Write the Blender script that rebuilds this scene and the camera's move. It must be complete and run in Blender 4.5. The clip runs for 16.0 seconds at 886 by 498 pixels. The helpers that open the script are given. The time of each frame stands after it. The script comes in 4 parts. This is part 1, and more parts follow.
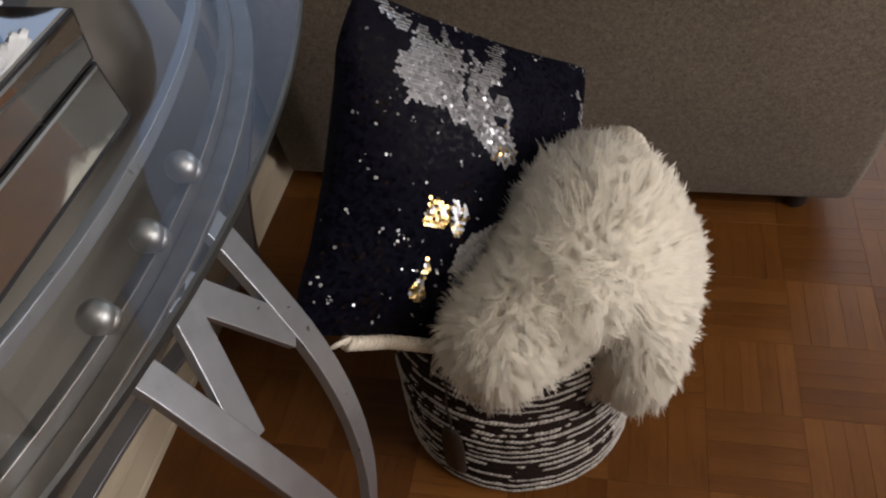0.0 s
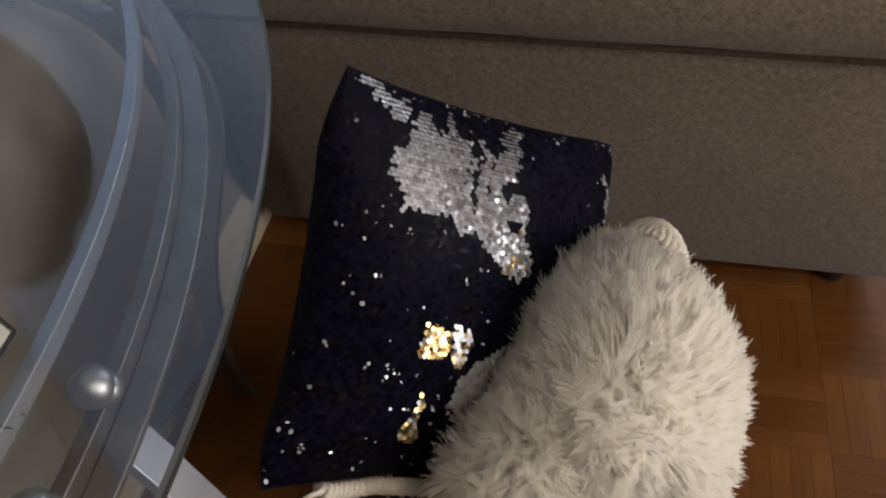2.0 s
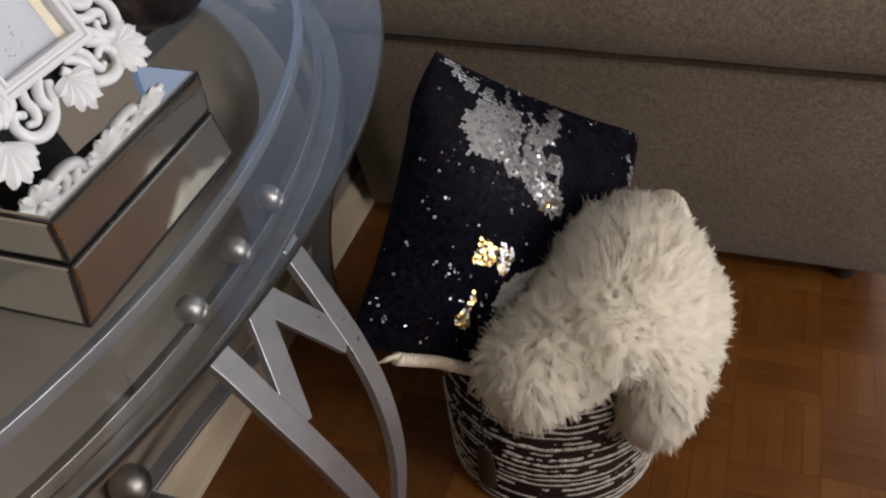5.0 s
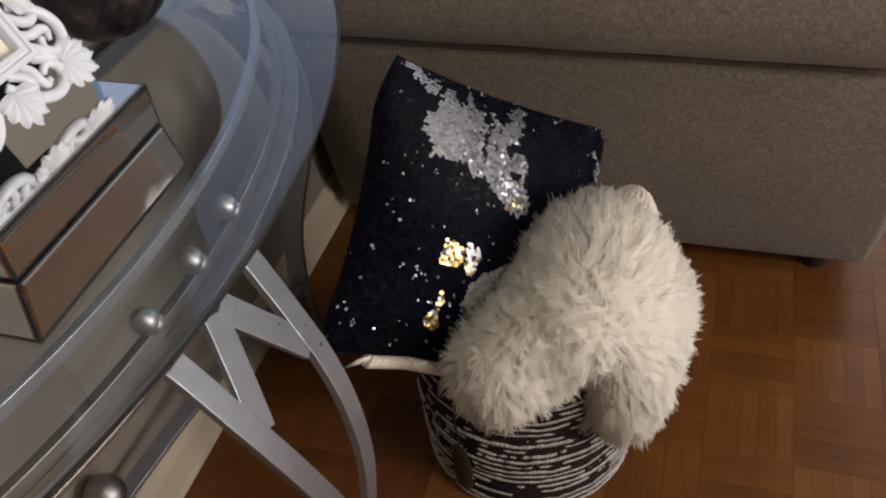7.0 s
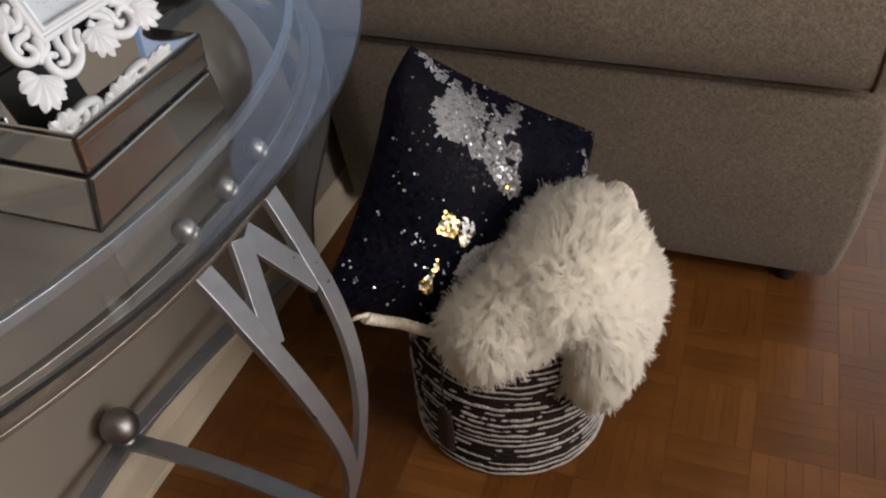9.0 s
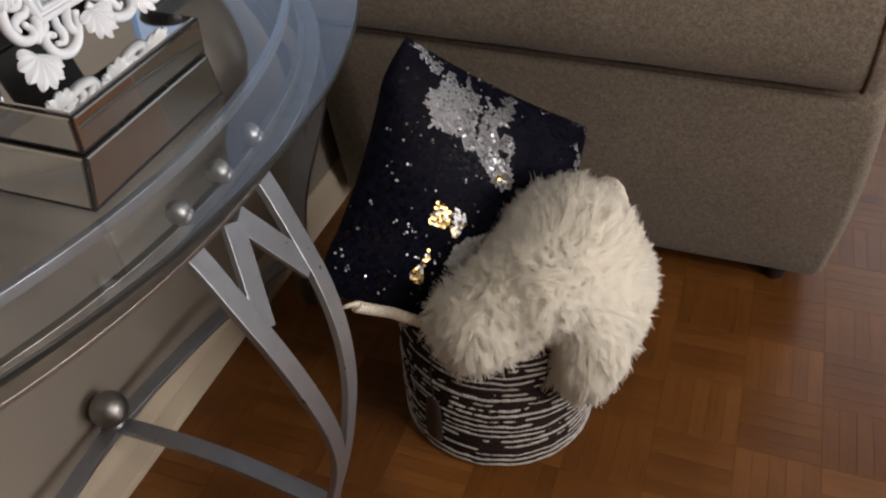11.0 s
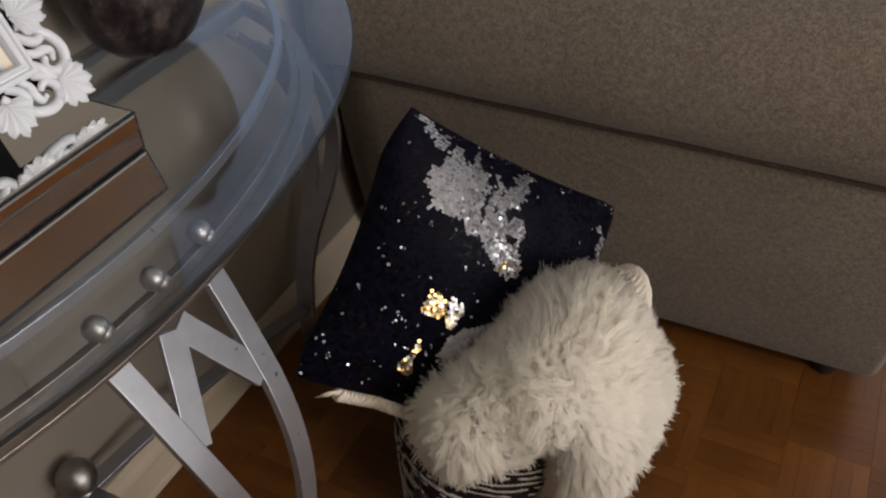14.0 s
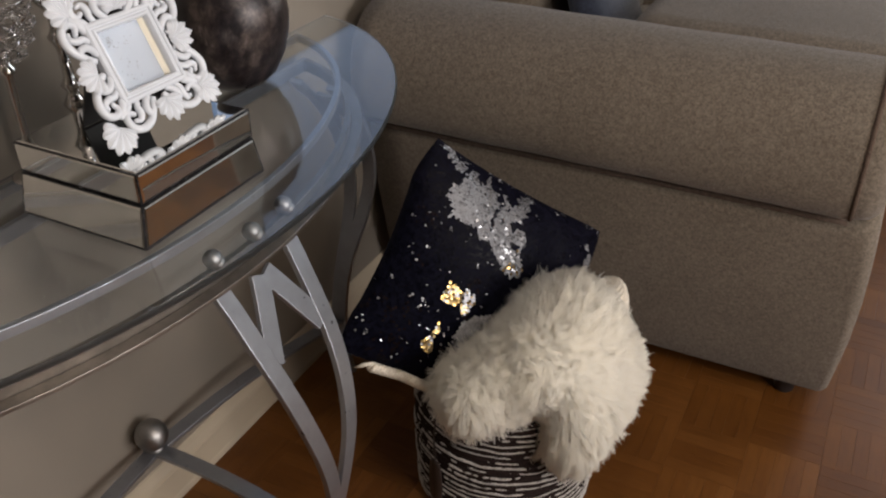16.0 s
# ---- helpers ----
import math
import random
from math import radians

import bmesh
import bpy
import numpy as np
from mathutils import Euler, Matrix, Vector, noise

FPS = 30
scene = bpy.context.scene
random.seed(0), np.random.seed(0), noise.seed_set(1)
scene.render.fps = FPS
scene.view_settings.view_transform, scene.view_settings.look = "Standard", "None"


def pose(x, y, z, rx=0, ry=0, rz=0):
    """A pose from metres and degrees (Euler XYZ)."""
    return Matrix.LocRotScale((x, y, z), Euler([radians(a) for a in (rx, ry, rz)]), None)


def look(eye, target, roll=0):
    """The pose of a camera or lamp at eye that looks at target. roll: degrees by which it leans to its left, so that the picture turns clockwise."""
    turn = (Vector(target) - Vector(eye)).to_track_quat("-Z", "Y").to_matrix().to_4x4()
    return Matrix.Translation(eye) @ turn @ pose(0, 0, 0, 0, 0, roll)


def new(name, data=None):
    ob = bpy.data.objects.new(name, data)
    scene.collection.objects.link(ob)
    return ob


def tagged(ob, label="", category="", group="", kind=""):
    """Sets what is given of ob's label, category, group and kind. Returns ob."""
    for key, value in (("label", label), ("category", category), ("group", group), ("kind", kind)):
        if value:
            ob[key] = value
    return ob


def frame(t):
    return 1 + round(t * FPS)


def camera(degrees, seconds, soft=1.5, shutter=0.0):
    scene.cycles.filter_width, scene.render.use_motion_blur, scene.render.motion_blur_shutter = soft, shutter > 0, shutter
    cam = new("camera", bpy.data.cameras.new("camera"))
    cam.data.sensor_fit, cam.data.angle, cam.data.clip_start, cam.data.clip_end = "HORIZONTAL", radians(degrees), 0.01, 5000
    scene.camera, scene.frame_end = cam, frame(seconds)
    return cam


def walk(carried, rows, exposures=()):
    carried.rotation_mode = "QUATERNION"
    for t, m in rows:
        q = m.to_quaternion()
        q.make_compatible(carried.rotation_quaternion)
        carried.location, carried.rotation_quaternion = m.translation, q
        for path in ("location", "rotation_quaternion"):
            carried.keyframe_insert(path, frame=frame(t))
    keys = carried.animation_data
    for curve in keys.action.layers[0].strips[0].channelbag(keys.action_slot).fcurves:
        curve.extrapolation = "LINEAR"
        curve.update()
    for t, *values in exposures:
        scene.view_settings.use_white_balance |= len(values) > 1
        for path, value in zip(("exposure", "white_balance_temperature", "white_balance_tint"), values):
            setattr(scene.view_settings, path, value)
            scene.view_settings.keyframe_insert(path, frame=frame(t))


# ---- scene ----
from mathutils.kdtree import KDTree

cam = camera(53.8, 16.0, soft=2.2)
PATH = [
    (0, (0.643, 0.017, 1.131), (0.282, 1.397, -0.27), -6.6),
    (0.5, (0.683, 0.045, 1.147), (0.24, 1.404, -0.252), -5.8),
    (1, (0.719, 0.069, 1.151), (0.223, 1.427, -0.231), -4.6),
    (1.5, (0.663, 0.14, 1.133), (0.268, 1.494, -0.285), -3.6),
    (2, (0.588, 0.25, 1.12), (0.256, 1.585, -0.332), -4.2),
    (2.5, (0.569, 0.291, 1.123), (0.21, 1.617, -0.33), -4.5),
    (3, (0.627, 0.273, 1.123), (0.07, 1.543, -0.317), -4.9),
    (3.5, (0.7, 0.219, 1.16), (0.01, 1.476, -0.234), -3.8),
    (4, (0.743, 0.144, 1.185), (0.014, 1.413, -0.179), -5.1),
    (4.5, (0.732, 0.025, 1.201), (0.113, 1.369, -0.145), -5.3),
    (5, (0.72, -0.069, 1.225), (0.158, 1.317, -0.103), -6.2),
    (5.2, (0.72, -0.081, 1.221), (0.197, 1.317, -0.11), -6.0),
    (7.3, (0.754, -0.058, 1.232), (0.213, 1.329, -0.104), -7.5),
    (7.5, (0.742, -0.081, 1.229), (0.231, 1.336, -0.088), -6.8),
    (8, (0.745, -0.143, 1.229), (0.314, 1.311, -0.075), -6.3),
    (8.5, (0.751, -0.17, 1.236), (0.323, 1.302, -0.048), -3.7),
    (9, (0.807, -0.21, 1.243), (0.25, 1.232, -0.026), -3.5),
    (9.2, (0.839, -0.234, 1.253), (0.235, 1.189, -0.017), -3.1),
    (11.3, (0.798, -0.217, 1.238), (0.28, 1.234, -0.036), -1.9),
    (11.5, (0.772, -0.202, 1.236), (0.276, 1.259, -0.037), -2.4),
    (12, (0.73, -0.173, 1.246), (0.258, 1.3, -0.022), -3.3),
    (12.5, (0.724, -0.086, 1.252), (0.183, 1.357, -0.024), -4.0),
    (13, (0.779, 0.023, 1.254), (0.077, 1.376, -0.041), -3.6),
    (13.5, (0.832, 0.049, 1.263), (0.036, 1.345, -0.036), -3.2),
    (14, (0.858, -0.023, 1.267), (0.155, 1.349, -0.007), -2.0),
    (14.5, (0.856, -0.17, 1.276), (0.263, 1.298, 0.055), -3.5),
    (15, (0.864, -0.287, 1.291), (0.298, 1.248, 0.141), -2.9),
    (15.5, (0.908, -0.329, 1.299), (0.259, 1.203, 0.189), -2.0),
    (16, (0.991, -0.332, 1.316), (0.216, 1.162, 0.236), -0.6),
]
walk(cam, [(t, look(eye, target, roll)) for t, eye, target, roll in PATH],
     exposures=[(0, 0.15), (1.0, 0.10), (1.5, 0.10), (2.0, 0.12), (2.5, -0.02), (3.5, -0.12), (4.5, 0.09), (8, 0.21), (12.5, 0.11), (13.5, -0.16), (14.5, 0.14), (15.5, 0.19), (16, 0.16)])

# ---- world and light ----
world = bpy.data.worlds.new("world")
scene.world = world
world.use_nodes = True
wn = world.node_tree
sky = wn.nodes.new("ShaderNodeTexSky")
sky.sky_type = "NISHITA"
sky.sun_disc = False
sky.sun_elevation = radians(35)
sky.sun_rotation = radians(60)
sky.air_density, sky.dust_density, sky.ozone_density = 0.8, 4.0, 0.4
wn.nodes["Background"].inputs["Strength"].default_value = 0.12
wn.links.new(sky.outputs[0], wn.nodes["Background"].inputs[0])

ROOM_X, ROOM_Y0, ROOM_Y1, ROOM_H = 3.1, -3.6, 3.45, 2.5
EAST = (-0.7, 1.1, 0.55, 1.80)      # window in the east wall: y from, y to, z from, z to
NORTH = (1.35, 2.85, 0.90, 2.10)    # window in the north wall past the sofa: x from, x to, z from, z to
WEST = (0.74, 2.95, 0.84, 2.15)     # window in the west wall over the sofa back: y from, y to, z from, z to


def area_lamp(name, place, target, sx, sy, watts, colour):
    data = bpy.data.lights.new(name, "AREA")
    data.shape, data.size, data.size_y = "RECTANGLE", sx, sy
    data.energy, data.color = watts, colour
    ob = new(name, data)
    ob.matrix_world = look(place, target)
    return ob


area_lamp("east_daylight", (ROOM_X - 0.02, (EAST[0] + EAST[1]) / 2, (EAST[2] + EAST[3]) / 2),
          (0, (EAST[0] + EAST[1]) / 2, (EAST[2] + EAST[3]) / 2), EAST[1] - EAST[0], EAST[3] - EAST[2], 54, (1.0, 0.93, 0.90))
area_lamp("west_daylight", (-0.005, (WEST[0] + WEST[1]) / 2, (WEST[2] + WEST[3]) / 2),
          (2, (WEST[0] + WEST[1]) / 2, (WEST[2] + WEST[3]) / 2), WEST[1] - WEST[0], WEST[3] - WEST[2], 1.65, (0.85, 0.88, 1.0))
area_lamp("north_daylight", ((NORTH[0] + NORTH[1]) / 2, ROOM_Y1 - 0.005, (NORTH[2] + NORTH[3]) / 2),
          ((NORTH[0] + NORTH[1]) / 2, 0, (NORTH[2] + NORTH[3]) / 2), NORTH[1] - NORTH[0], NORTH[3] - NORTH[2], 19, (0.80, 0.90, 1.0))
# unseen warm fill, added to brighten the floor, sofa and fur
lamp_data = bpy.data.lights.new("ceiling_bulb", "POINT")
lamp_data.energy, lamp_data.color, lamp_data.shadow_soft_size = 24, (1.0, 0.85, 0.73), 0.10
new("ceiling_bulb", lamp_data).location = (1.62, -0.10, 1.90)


# ---- materials ----
def node_material(name, rough=0.5, metal=0.0, colour=(0.5, 0.5, 0.5)):
    mat = bpy.data.materials.new(name)
    mat.use_nodes = True
    bsdf = mat.node_tree.nodes["Principled BSDF"]
    bsdf.inputs["Roughness"].default_value = rough
    bsdf.inputs["Metallic"].default_value = metal
    bsdf.inputs["Base Color"].default_value = (*colour, 1)
    return mat, mat.node_tree, bsdf


def coords(nt, scale=(1, 1, 1), kind="Object"):
    tc = nt.nodes.new("ShaderNodeTexCoord")
    mp = nt.nodes.new("ShaderNodeMapping")
    mp.inputs["Scale"].default_value = scale
    nt.links.new(tc.outputs[kind], mp.inputs["Vector"])
    return mp.outputs[0]


def noise_tex(nt, vec, scale, detail=4.0, rough=0.55, distort=0.0):
    n = nt.nodes.new("ShaderNodeTexNoise")
    n.inputs["Scale"].default_value = scale
    n.inputs["Detail"].default_value = detail
    n.inputs["Roughness"].default_value = rough
    n.inputs["Distortion"].default_value = distort
    nt.links.new(vec, n.inputs["Vector"])
    return n.outputs[0]


def ramp(nt, fac, stops):
    r = nt.nodes.new("ShaderNodeValToRGB")
    els = r.color_ramp.elements
    while len(els) < len(stops):
        els.new(0.5)
    for el, (p, c) in zip(els, stops):
        el.position = p
        el.color = (*c, 1) if len(c) == 3 else c
    nt.links.new(fac, r.inputs[0])
    return r.outputs[0]


def mix(nt, fac, a, b, mode="MIX"):
    m = nt.nodes.new("ShaderNodeMix")
    m.data_type, m.blend_type = "RGBA", mode
    for socket, v in ((m.inputs[0], fac), (m.inputs[6], a), (m.inputs[7], b)):
        if isinstance(v, (int, float)):
            socket.default_value = v
        elif isinstance(v, tuple):
            socket.default_value = (*v, 1)
        else:
            nt.links.new(v, socket)
    return m.outputs[2]


def bump(nt, bsdf, height, strength, distance=0.002):
    b = nt.nodes.new("ShaderNodeBump")
    b.inputs["Strength"].default_value = strength
    b.inputs["Distance"].default_value = distance
    nt.links.new(height, b.inputs["Height"])
    nt.links.new(b.outputs[0], bsdf.inputs["Normal"])


def link_rough(nt, bsdf, fac, lo, hi):
    m = nt.nodes.new("ShaderNodeMapRange")
    m.inputs["To Min"].default_value, m.inputs["To Max"].default_value = lo, hi
    nt.links.new(fac, m.inputs[0])
    nt.links.new(m.outputs[0], bsdf.inputs["Roughness"])


def paint_material(name, colour, rough=0.6, vary=0.08, bumps=0.08):
    mat, nt, b = node_material(name, rough)
    v = coords(nt)
    big = noise_tex(nt, v, 2.2, 5)
    fine = noise_tex(nt, v, 220, 3)
    dark = tuple(c * (1 - vary * 2) for c in colour)
    nt.links.new(ramp(nt, big, [(0.3, dark), (0.7, colour)]), b.inputs["Base Color"])
    link_rough(nt, b, big, rough - 0.1, rough + 0.1)
    bump(nt, b, fine, bumps, 0.001)
    return mat


def wood_material():
    mat, nt, b = node_material("parquet_wood", 0.4)
    info = nt.nodes.new("ShaderNodeObjectInfo")
    geo = nt.nodes.new("ShaderNodeNewGeometry")
    add = nt.nodes.new("ShaderNodeMath")
    add.operation = "ADD"
    nt.links.new(info.outputs["Random"], add.inputs[0])
    nt.links.new(geo.outputs["Random Per Island"], add.inputs[1])
    fr = nt.nodes.new("ShaderNodeMath")
    fr.operation = "FRACT"
    nt.links.new(add.outputs[0], fr.inputs[0])
    rnd = fr.outputs[0]
    tc = nt.nodes.new("ShaderNodeTexCoord")
    uv = nt.nodes.new("ShaderNodeMapping")
    uv.inputs["Scale"].default_value = (3.0, 38.0, 1)
    nt.links.new(tc.outputs["UV"], uv.inputs[0])
    shift = nt.nodes.new("ShaderNodeCombineXYZ")
    big = nt.nodes.new("ShaderNodeMath")
    big.operation = "MULTIPLY"
    big.inputs[1].default_value = 37.0
    nt.links.new(rnd, big.inputs[0])
    nt.links.new(big.outputs[0], shift.inputs[2])
    vadd = nt.nodes.new("ShaderNodeVectorMath")
    nt.links.new(uv.outputs[0], vadd.inputs[0])
    nt.links.new(shift.outputs[0], vadd.inputs[1])
    grain = noise_tex(nt, vadd.outputs[0], 3.2, 6, 0.65, 0.6)
    # each square block of strips has a tone of its own
    cell = nt.nodes.new("ShaderNodeVectorMath")
    cell.operation = "MULTIPLY_ADD"
    cell.inputs[1].default_value = (1 / 0.14, 1 / 0.14, 0)
    cell.inputs[2].default_value = (-0.11 / 0.14, -0.13 / 0.14, 0)
    nt.links.new(geo.outputs["Position"], cell.inputs[0])
    snap = nt.nodes.new("ShaderNodeVectorMath")
    snap.operation = "FLOOR"
    nt.links.new(cell.outputs[0], snap.inputs[0])
    white = nt.nodes.new("ShaderNodeTexWhiteNoise")
    nt.links.new(snap.outputs[0], white.inputs["Vector"])
    tone = mix(nt, 0.58, rnd, white.outputs["Value"])
    base = ramp(nt, tone, [(0.1, (0.118, 0.043, 0.0078)), (0.38, (0.139, 0.052, 0.0100)),
                          (0.65, (0.160, 0.062, 0.0130)), (0.9, (0.186, 0.075, 0.0172))])
    streak = ramp(nt, grain, [(0.24, (0.56, 0.48, 0.42)), (0.42, (0.90, 0.88, 0.86)), (0.62, (1, 1, 1)), (0.8, (1.10, 1.07, 1.0))])
    col = mix(nt, 1.0, base, streak, "MULTIPLY")
    stain = ramp(nt, noise_tex(nt, coords(nt, kind="Object"), 7, 5), [(0.33, (0.70, 0.67, 0.62)), (0.60, (1.05, 1.05, 1.05))])
    nt.links.new(mix(nt, 1.0, col, stain, "MULTIPLY"), b.inputs["Base Color"])
    link_rough(nt, b, grain, 0.34, 0.50)
    b.inputs["Specular IOR Level"].default_value = 0.26
    bump(nt, b, grain, 0.06, 0.001)
    return mat


def fabric_material(name, dark, light, weave=900.0, sheen=0.35):
    mat, nt, b = node_material(name, 0.95)
    v = coords(nt)
    big = noise_tex(nt, v, 5.0, 5)
    fine = noise_tex(nt, v, 260.0, 4, 0.75)
    spots = noise_tex(nt, v, 120.0, 4, 0.7)
    c1 = ramp(nt, fine, [(0.34, dark), (0.66, light)])
    c2 = ramp(nt, spots, [(0.36, (0.80, 0.79, 0.77)), (0.64, (1.13, 1.13, 1.13))])
    c3 = ramp(nt, big, [(0.3, (0.90, 0.88, 0.86)), (0.7, (1.06, 1.05, 1.04))])
    nt.links.new(mix(nt, 1.0, mix(nt, 1.0, c1, c2, "MULTIPLY"), c3, "MULTIPLY"), b.inputs["Base Color"])
    b.inputs["Sheen Weight"].default_value = sheen
    b.inputs["Sheen Roughness"].default_value = 0.5
    b.inputs["Specular IOR Level"].default_value = 0.15
    bump(nt, b, noise_tex(nt, v, weave, 3), 0.5, 0.0015)
    return mat


def metal_material(name, colour, rough, metal=1.0, scratch=0.15, mottled=None):
    mat, nt, b = node_material(name, rough, metal, colour)
    v = coords(nt)
    n = noise_tex(nt, v, 35, 6, 0.65)
    dark = mottled or tuple(c * 0.78 for c in colour)
    nt.links.new(ramp(nt, n, [(0.35, dark), (0.6, colour)]), b.inputs["Base Color"])
    link_rough(nt, b, noise_tex(nt, v, 90, 4), max(0.02, rough - scratch), rough + scratch)
    bump(nt, b, noise_tex(nt, v, 400, 3), 0.05, 0.0005)
    return mat


def scratch_paint(mat):
    """Small dark chips and scratches in the paint."""
    nt = mat.node_tree
    b = nt.nodes["Principled BSDF"]
    old = b.inputs["Base Color"].links[0].from_socket
    chips = noise_tex(nt, coords(nt, (1.0, 1.0, 0.45)), 75, 3, 0.6, 1.2)
    mask = ramp(nt, chips, [(0.70, (1, 1, 1)), (0.735, (0.22, 0.20, 0.19))])
    nt.links.new(mix(nt, 1.0, old, mask, "MULTIPLY"), b.inputs["Base Color"])
    return mat


def glass_material(name, colour=(0.84, 0.90, 0.945), rough=0.0):
    mat, nt, b = node_material(name, rough, 0.0, colour)
    b.inputs["Transmission Weight"].default_value = 1.0
    b.inputs["IOR"].default_value = 1.52
    smear = noise_tex(nt, coords(nt), 9, 5)
    link_rough(nt, b, smear, 0.0, 0.05)
    return mat


def sequin_material(name, a, c, rough, metal):
    mat, nt, b = node_material(name, rough, metal)
    geo = nt.nodes.new("ShaderNodeNewGeometry")
    nt.links.new(ramp(nt, geo.outputs["Random Per Island"], [(0.0, a), (1.0, c)]), b.inputs["Base Color"])
    link_rough(nt, b, geo.outputs["Random Per Island"], rough * 0.6, rough * 1.5)
    b.inputs["Specular IOR Level"].default_value = 0.05 if metal == 0 else 0.5
    return mat


def fur_material():
    mat, nt, b = node_material("cream_fur", 0.7)
    geo = nt.nodes.new("ShaderNodeNewGeometry")
    c = ramp(nt, geo.outputs["Random Per Island"], [(0.0, (0.92, 0.887, 0.80)), (0.5, (0.945, 0.916, 0.84)), (1.0, (0.96, 0.940, 0.88))])
    nt.links.new(c, b.inputs["Base Color"])
    b.inputs["Specular IOR Level"].default_value = 0.2
    thin = nt.nodes.new("ShaderNodeBsdfTranslucent")
    nt.links.new(c, thin.inputs[0])
    both = nt.nodes.new("ShaderNodeMixShader")
    both.inputs[0].default_value = 0.58
    nt.links.new(b.outputs[0], both.inputs[1])
    nt.links.new(thin.outputs[0], both.inputs[2])
    nt.links.new(both.outputs[0], nt.nodes["Material Output"].inputs[0])
    return mat


def rope_material(name, a, c, scale=260):
    mat, nt, b = node_material(name, 0.9)
    b.inputs["Specular IOR Level"].default_value = 0.15
    v = coords(nt)
    nt.links.new(ramp(nt, noise_tex(nt, v, scale, 4, 0.7), [(0.3, a), (0.7, c)]), b.inputs["Base Color"])
    bump(nt, b, noise_tex(nt, v, scale * 2, 3), 0.5, 0.001)
    return mat


def vase_material():
    mat, nt, b = node_material("mottled_glaze", 0.22, 0.35)
    v = coords(nt, (1, 1, 0.8))
    n1 = noise_tex(nt, coords(nt, (1, 1, 0.45)), 13, 10, 0.80, 0.3)
    n2 = noise_tex(nt, v, 70, 5, 0.7)
    c1 = ramp(nt, n1, [(0.42, (0.012, 0.011, 0.015)), (0.50, (0.030, 0.024, 0.026)), (0.60, (0.095, 0.074, 0.066)), (0.72, (0.33, 0.30, 0.285))])
    c2 = ramp(nt, n2, [(0.35, (0.35, 0.33, 0.33)), (0.6, (1, 1, 1))])
    nt.links.new(mix(nt, 1.0, c1, c2, "MULTIPLY"), b.inputs["Base Color"])
    link_rough(nt, b, n1, 0.12, 0.5)
    bump(nt, b, n1, 0.25, 0.003)
    return mat


M_WALL = paint_material("wall_paint", (0.210, 0.183, 0.150), 0.62, 0.05, 0.12)
M_CEIL = paint_material("ceiling_paint", (0.55, 0.53, 0.50), 0.8, 0.02, 0.1)
M_BASE = paint_material("baseboard_paint", (0.46, 0.39, 0.29), 0.42, 0.07, 0.05)
M_WOOD = wood_material()
M_JOINT = paint_material("floor_joint", (0.074, 0.030, 0.010), 0.8)
M_SOFA = fabric_material("taupe_chenille", (0.117, 0.097, 0.075), (0.229, 0.196, 0.158), sheen=0.14)
# dark piping cloth; on the seam cord it also paints the shadow gap
M_PIPE = fabric_material("taupe_piping", (0.074, 0.052, 0.041), (0.125, 0.092, 0.073), sheen=0.0)
M_FOOT = paint_material("dark_foot", (0.022, 0.017, 0.016), 0.45, 0.1)
M_NAVY = fabric_material("navy_backing", (0.002, 0.002, 0.005), (0.006, 0.006, 0.012), sheen=0.0)
M_DARKSEQ = sequin_material("dark_sequin", (0.0016, 0.0016, 0.0036), (0.0050, 0.0050, 0.0115), 0.5, 0.0)
M_SILVSEQ = sequin_material("silver_sequin", (0.40, 0.405, 0.43), (0.50, 0.51, 0.54), 0.36, 0.70)
# this colour stands in for warm light reflected by silver sequins
M_GOLDSHINESEQ = sequin_material("gold_shine_sequin", (0.56, 0.36, 0.12), (0.80, 0.60, 0.30), 0.30, 1.0)
M_GREYSEQ = sequin_material("grey_sequin", (0.20, 0.20, 0.21), (0.38, 0.38, 0.385), 0.55, 0.3)
# brown tint for the dim reddish reflection on navy sequins
M_BRONZESHINESEQ = sequin_material("bronze_sequin", (0.003, 0.002, 0.003), (0.013, 0.008, 0.008), 0.6, 0.0)
M_FUR = fur_material()
M_HIDE = rope_material("fur_hide", (0.86, 0.80, 0.68), (0.92, 0.87, 0.77), 120)
M_BLACKROPE = rope_material("black_rope", (0.010, 0.006, 0.005), (0.026, 0.016, 0.014))
M_WHITEROPE = rope_material("white_rope", (0.30, 0.28, 0.255), (0.60, 0.57, 0.53), 200)
M_CREAMROPE = rope_material("cream_rope", (0.58, 0.52, 0.42), (0.80, 0.75, 0.65))
M_LEATHER = paint_material("brown_leather", (0.030, 0.020, 0.016), 0.5, 0.15, 0.2)
M_GLASS = glass_material("table_glass")
M_GLASSEDGE = glass_material("ground_glass_edge", (0.20, 0.25, 0.26))
M_GLASSEDGE.node_tree.links.remove(M_GLASSEDGE.node_tree.nodes["Principled BSDF"].inputs["Roughness"].links[0])
M_GLASSEDGE.node_tree.nodes["Principled BSDF"].inputs["Roughness"].default_value = 0.45
M_SILVER = metal_material("silver_metal_paint", (0.335, 0.350, 0.382), 0.34, 0.82, 0.08, (0.305, 0.318, 0.345))
scratch_paint(M_SILVER)
# dull worn rail metal, tinted brown for the floor it reflects
M_RAIL = metal_material("worn_rail_floor_tint", (0.27, 0.245, 0.22), 0.42, 1.0, 0.10)
M_PEARL = metal_material("satin_nickel", (0.33, 0.32, 0.31), 0.42, 1.0, 0.08)
M_MIRROR = metal_material("mirror_glass", (0.78, 0.785, 0.77), 0.03, 1.0, 0.02, (0.74, 0.745, 0.73))
M_MIRROR.node_tree.links.remove(M_MIRROR.node_tree.nodes["Principled BSDF"].inputs["Normal"].links[0])
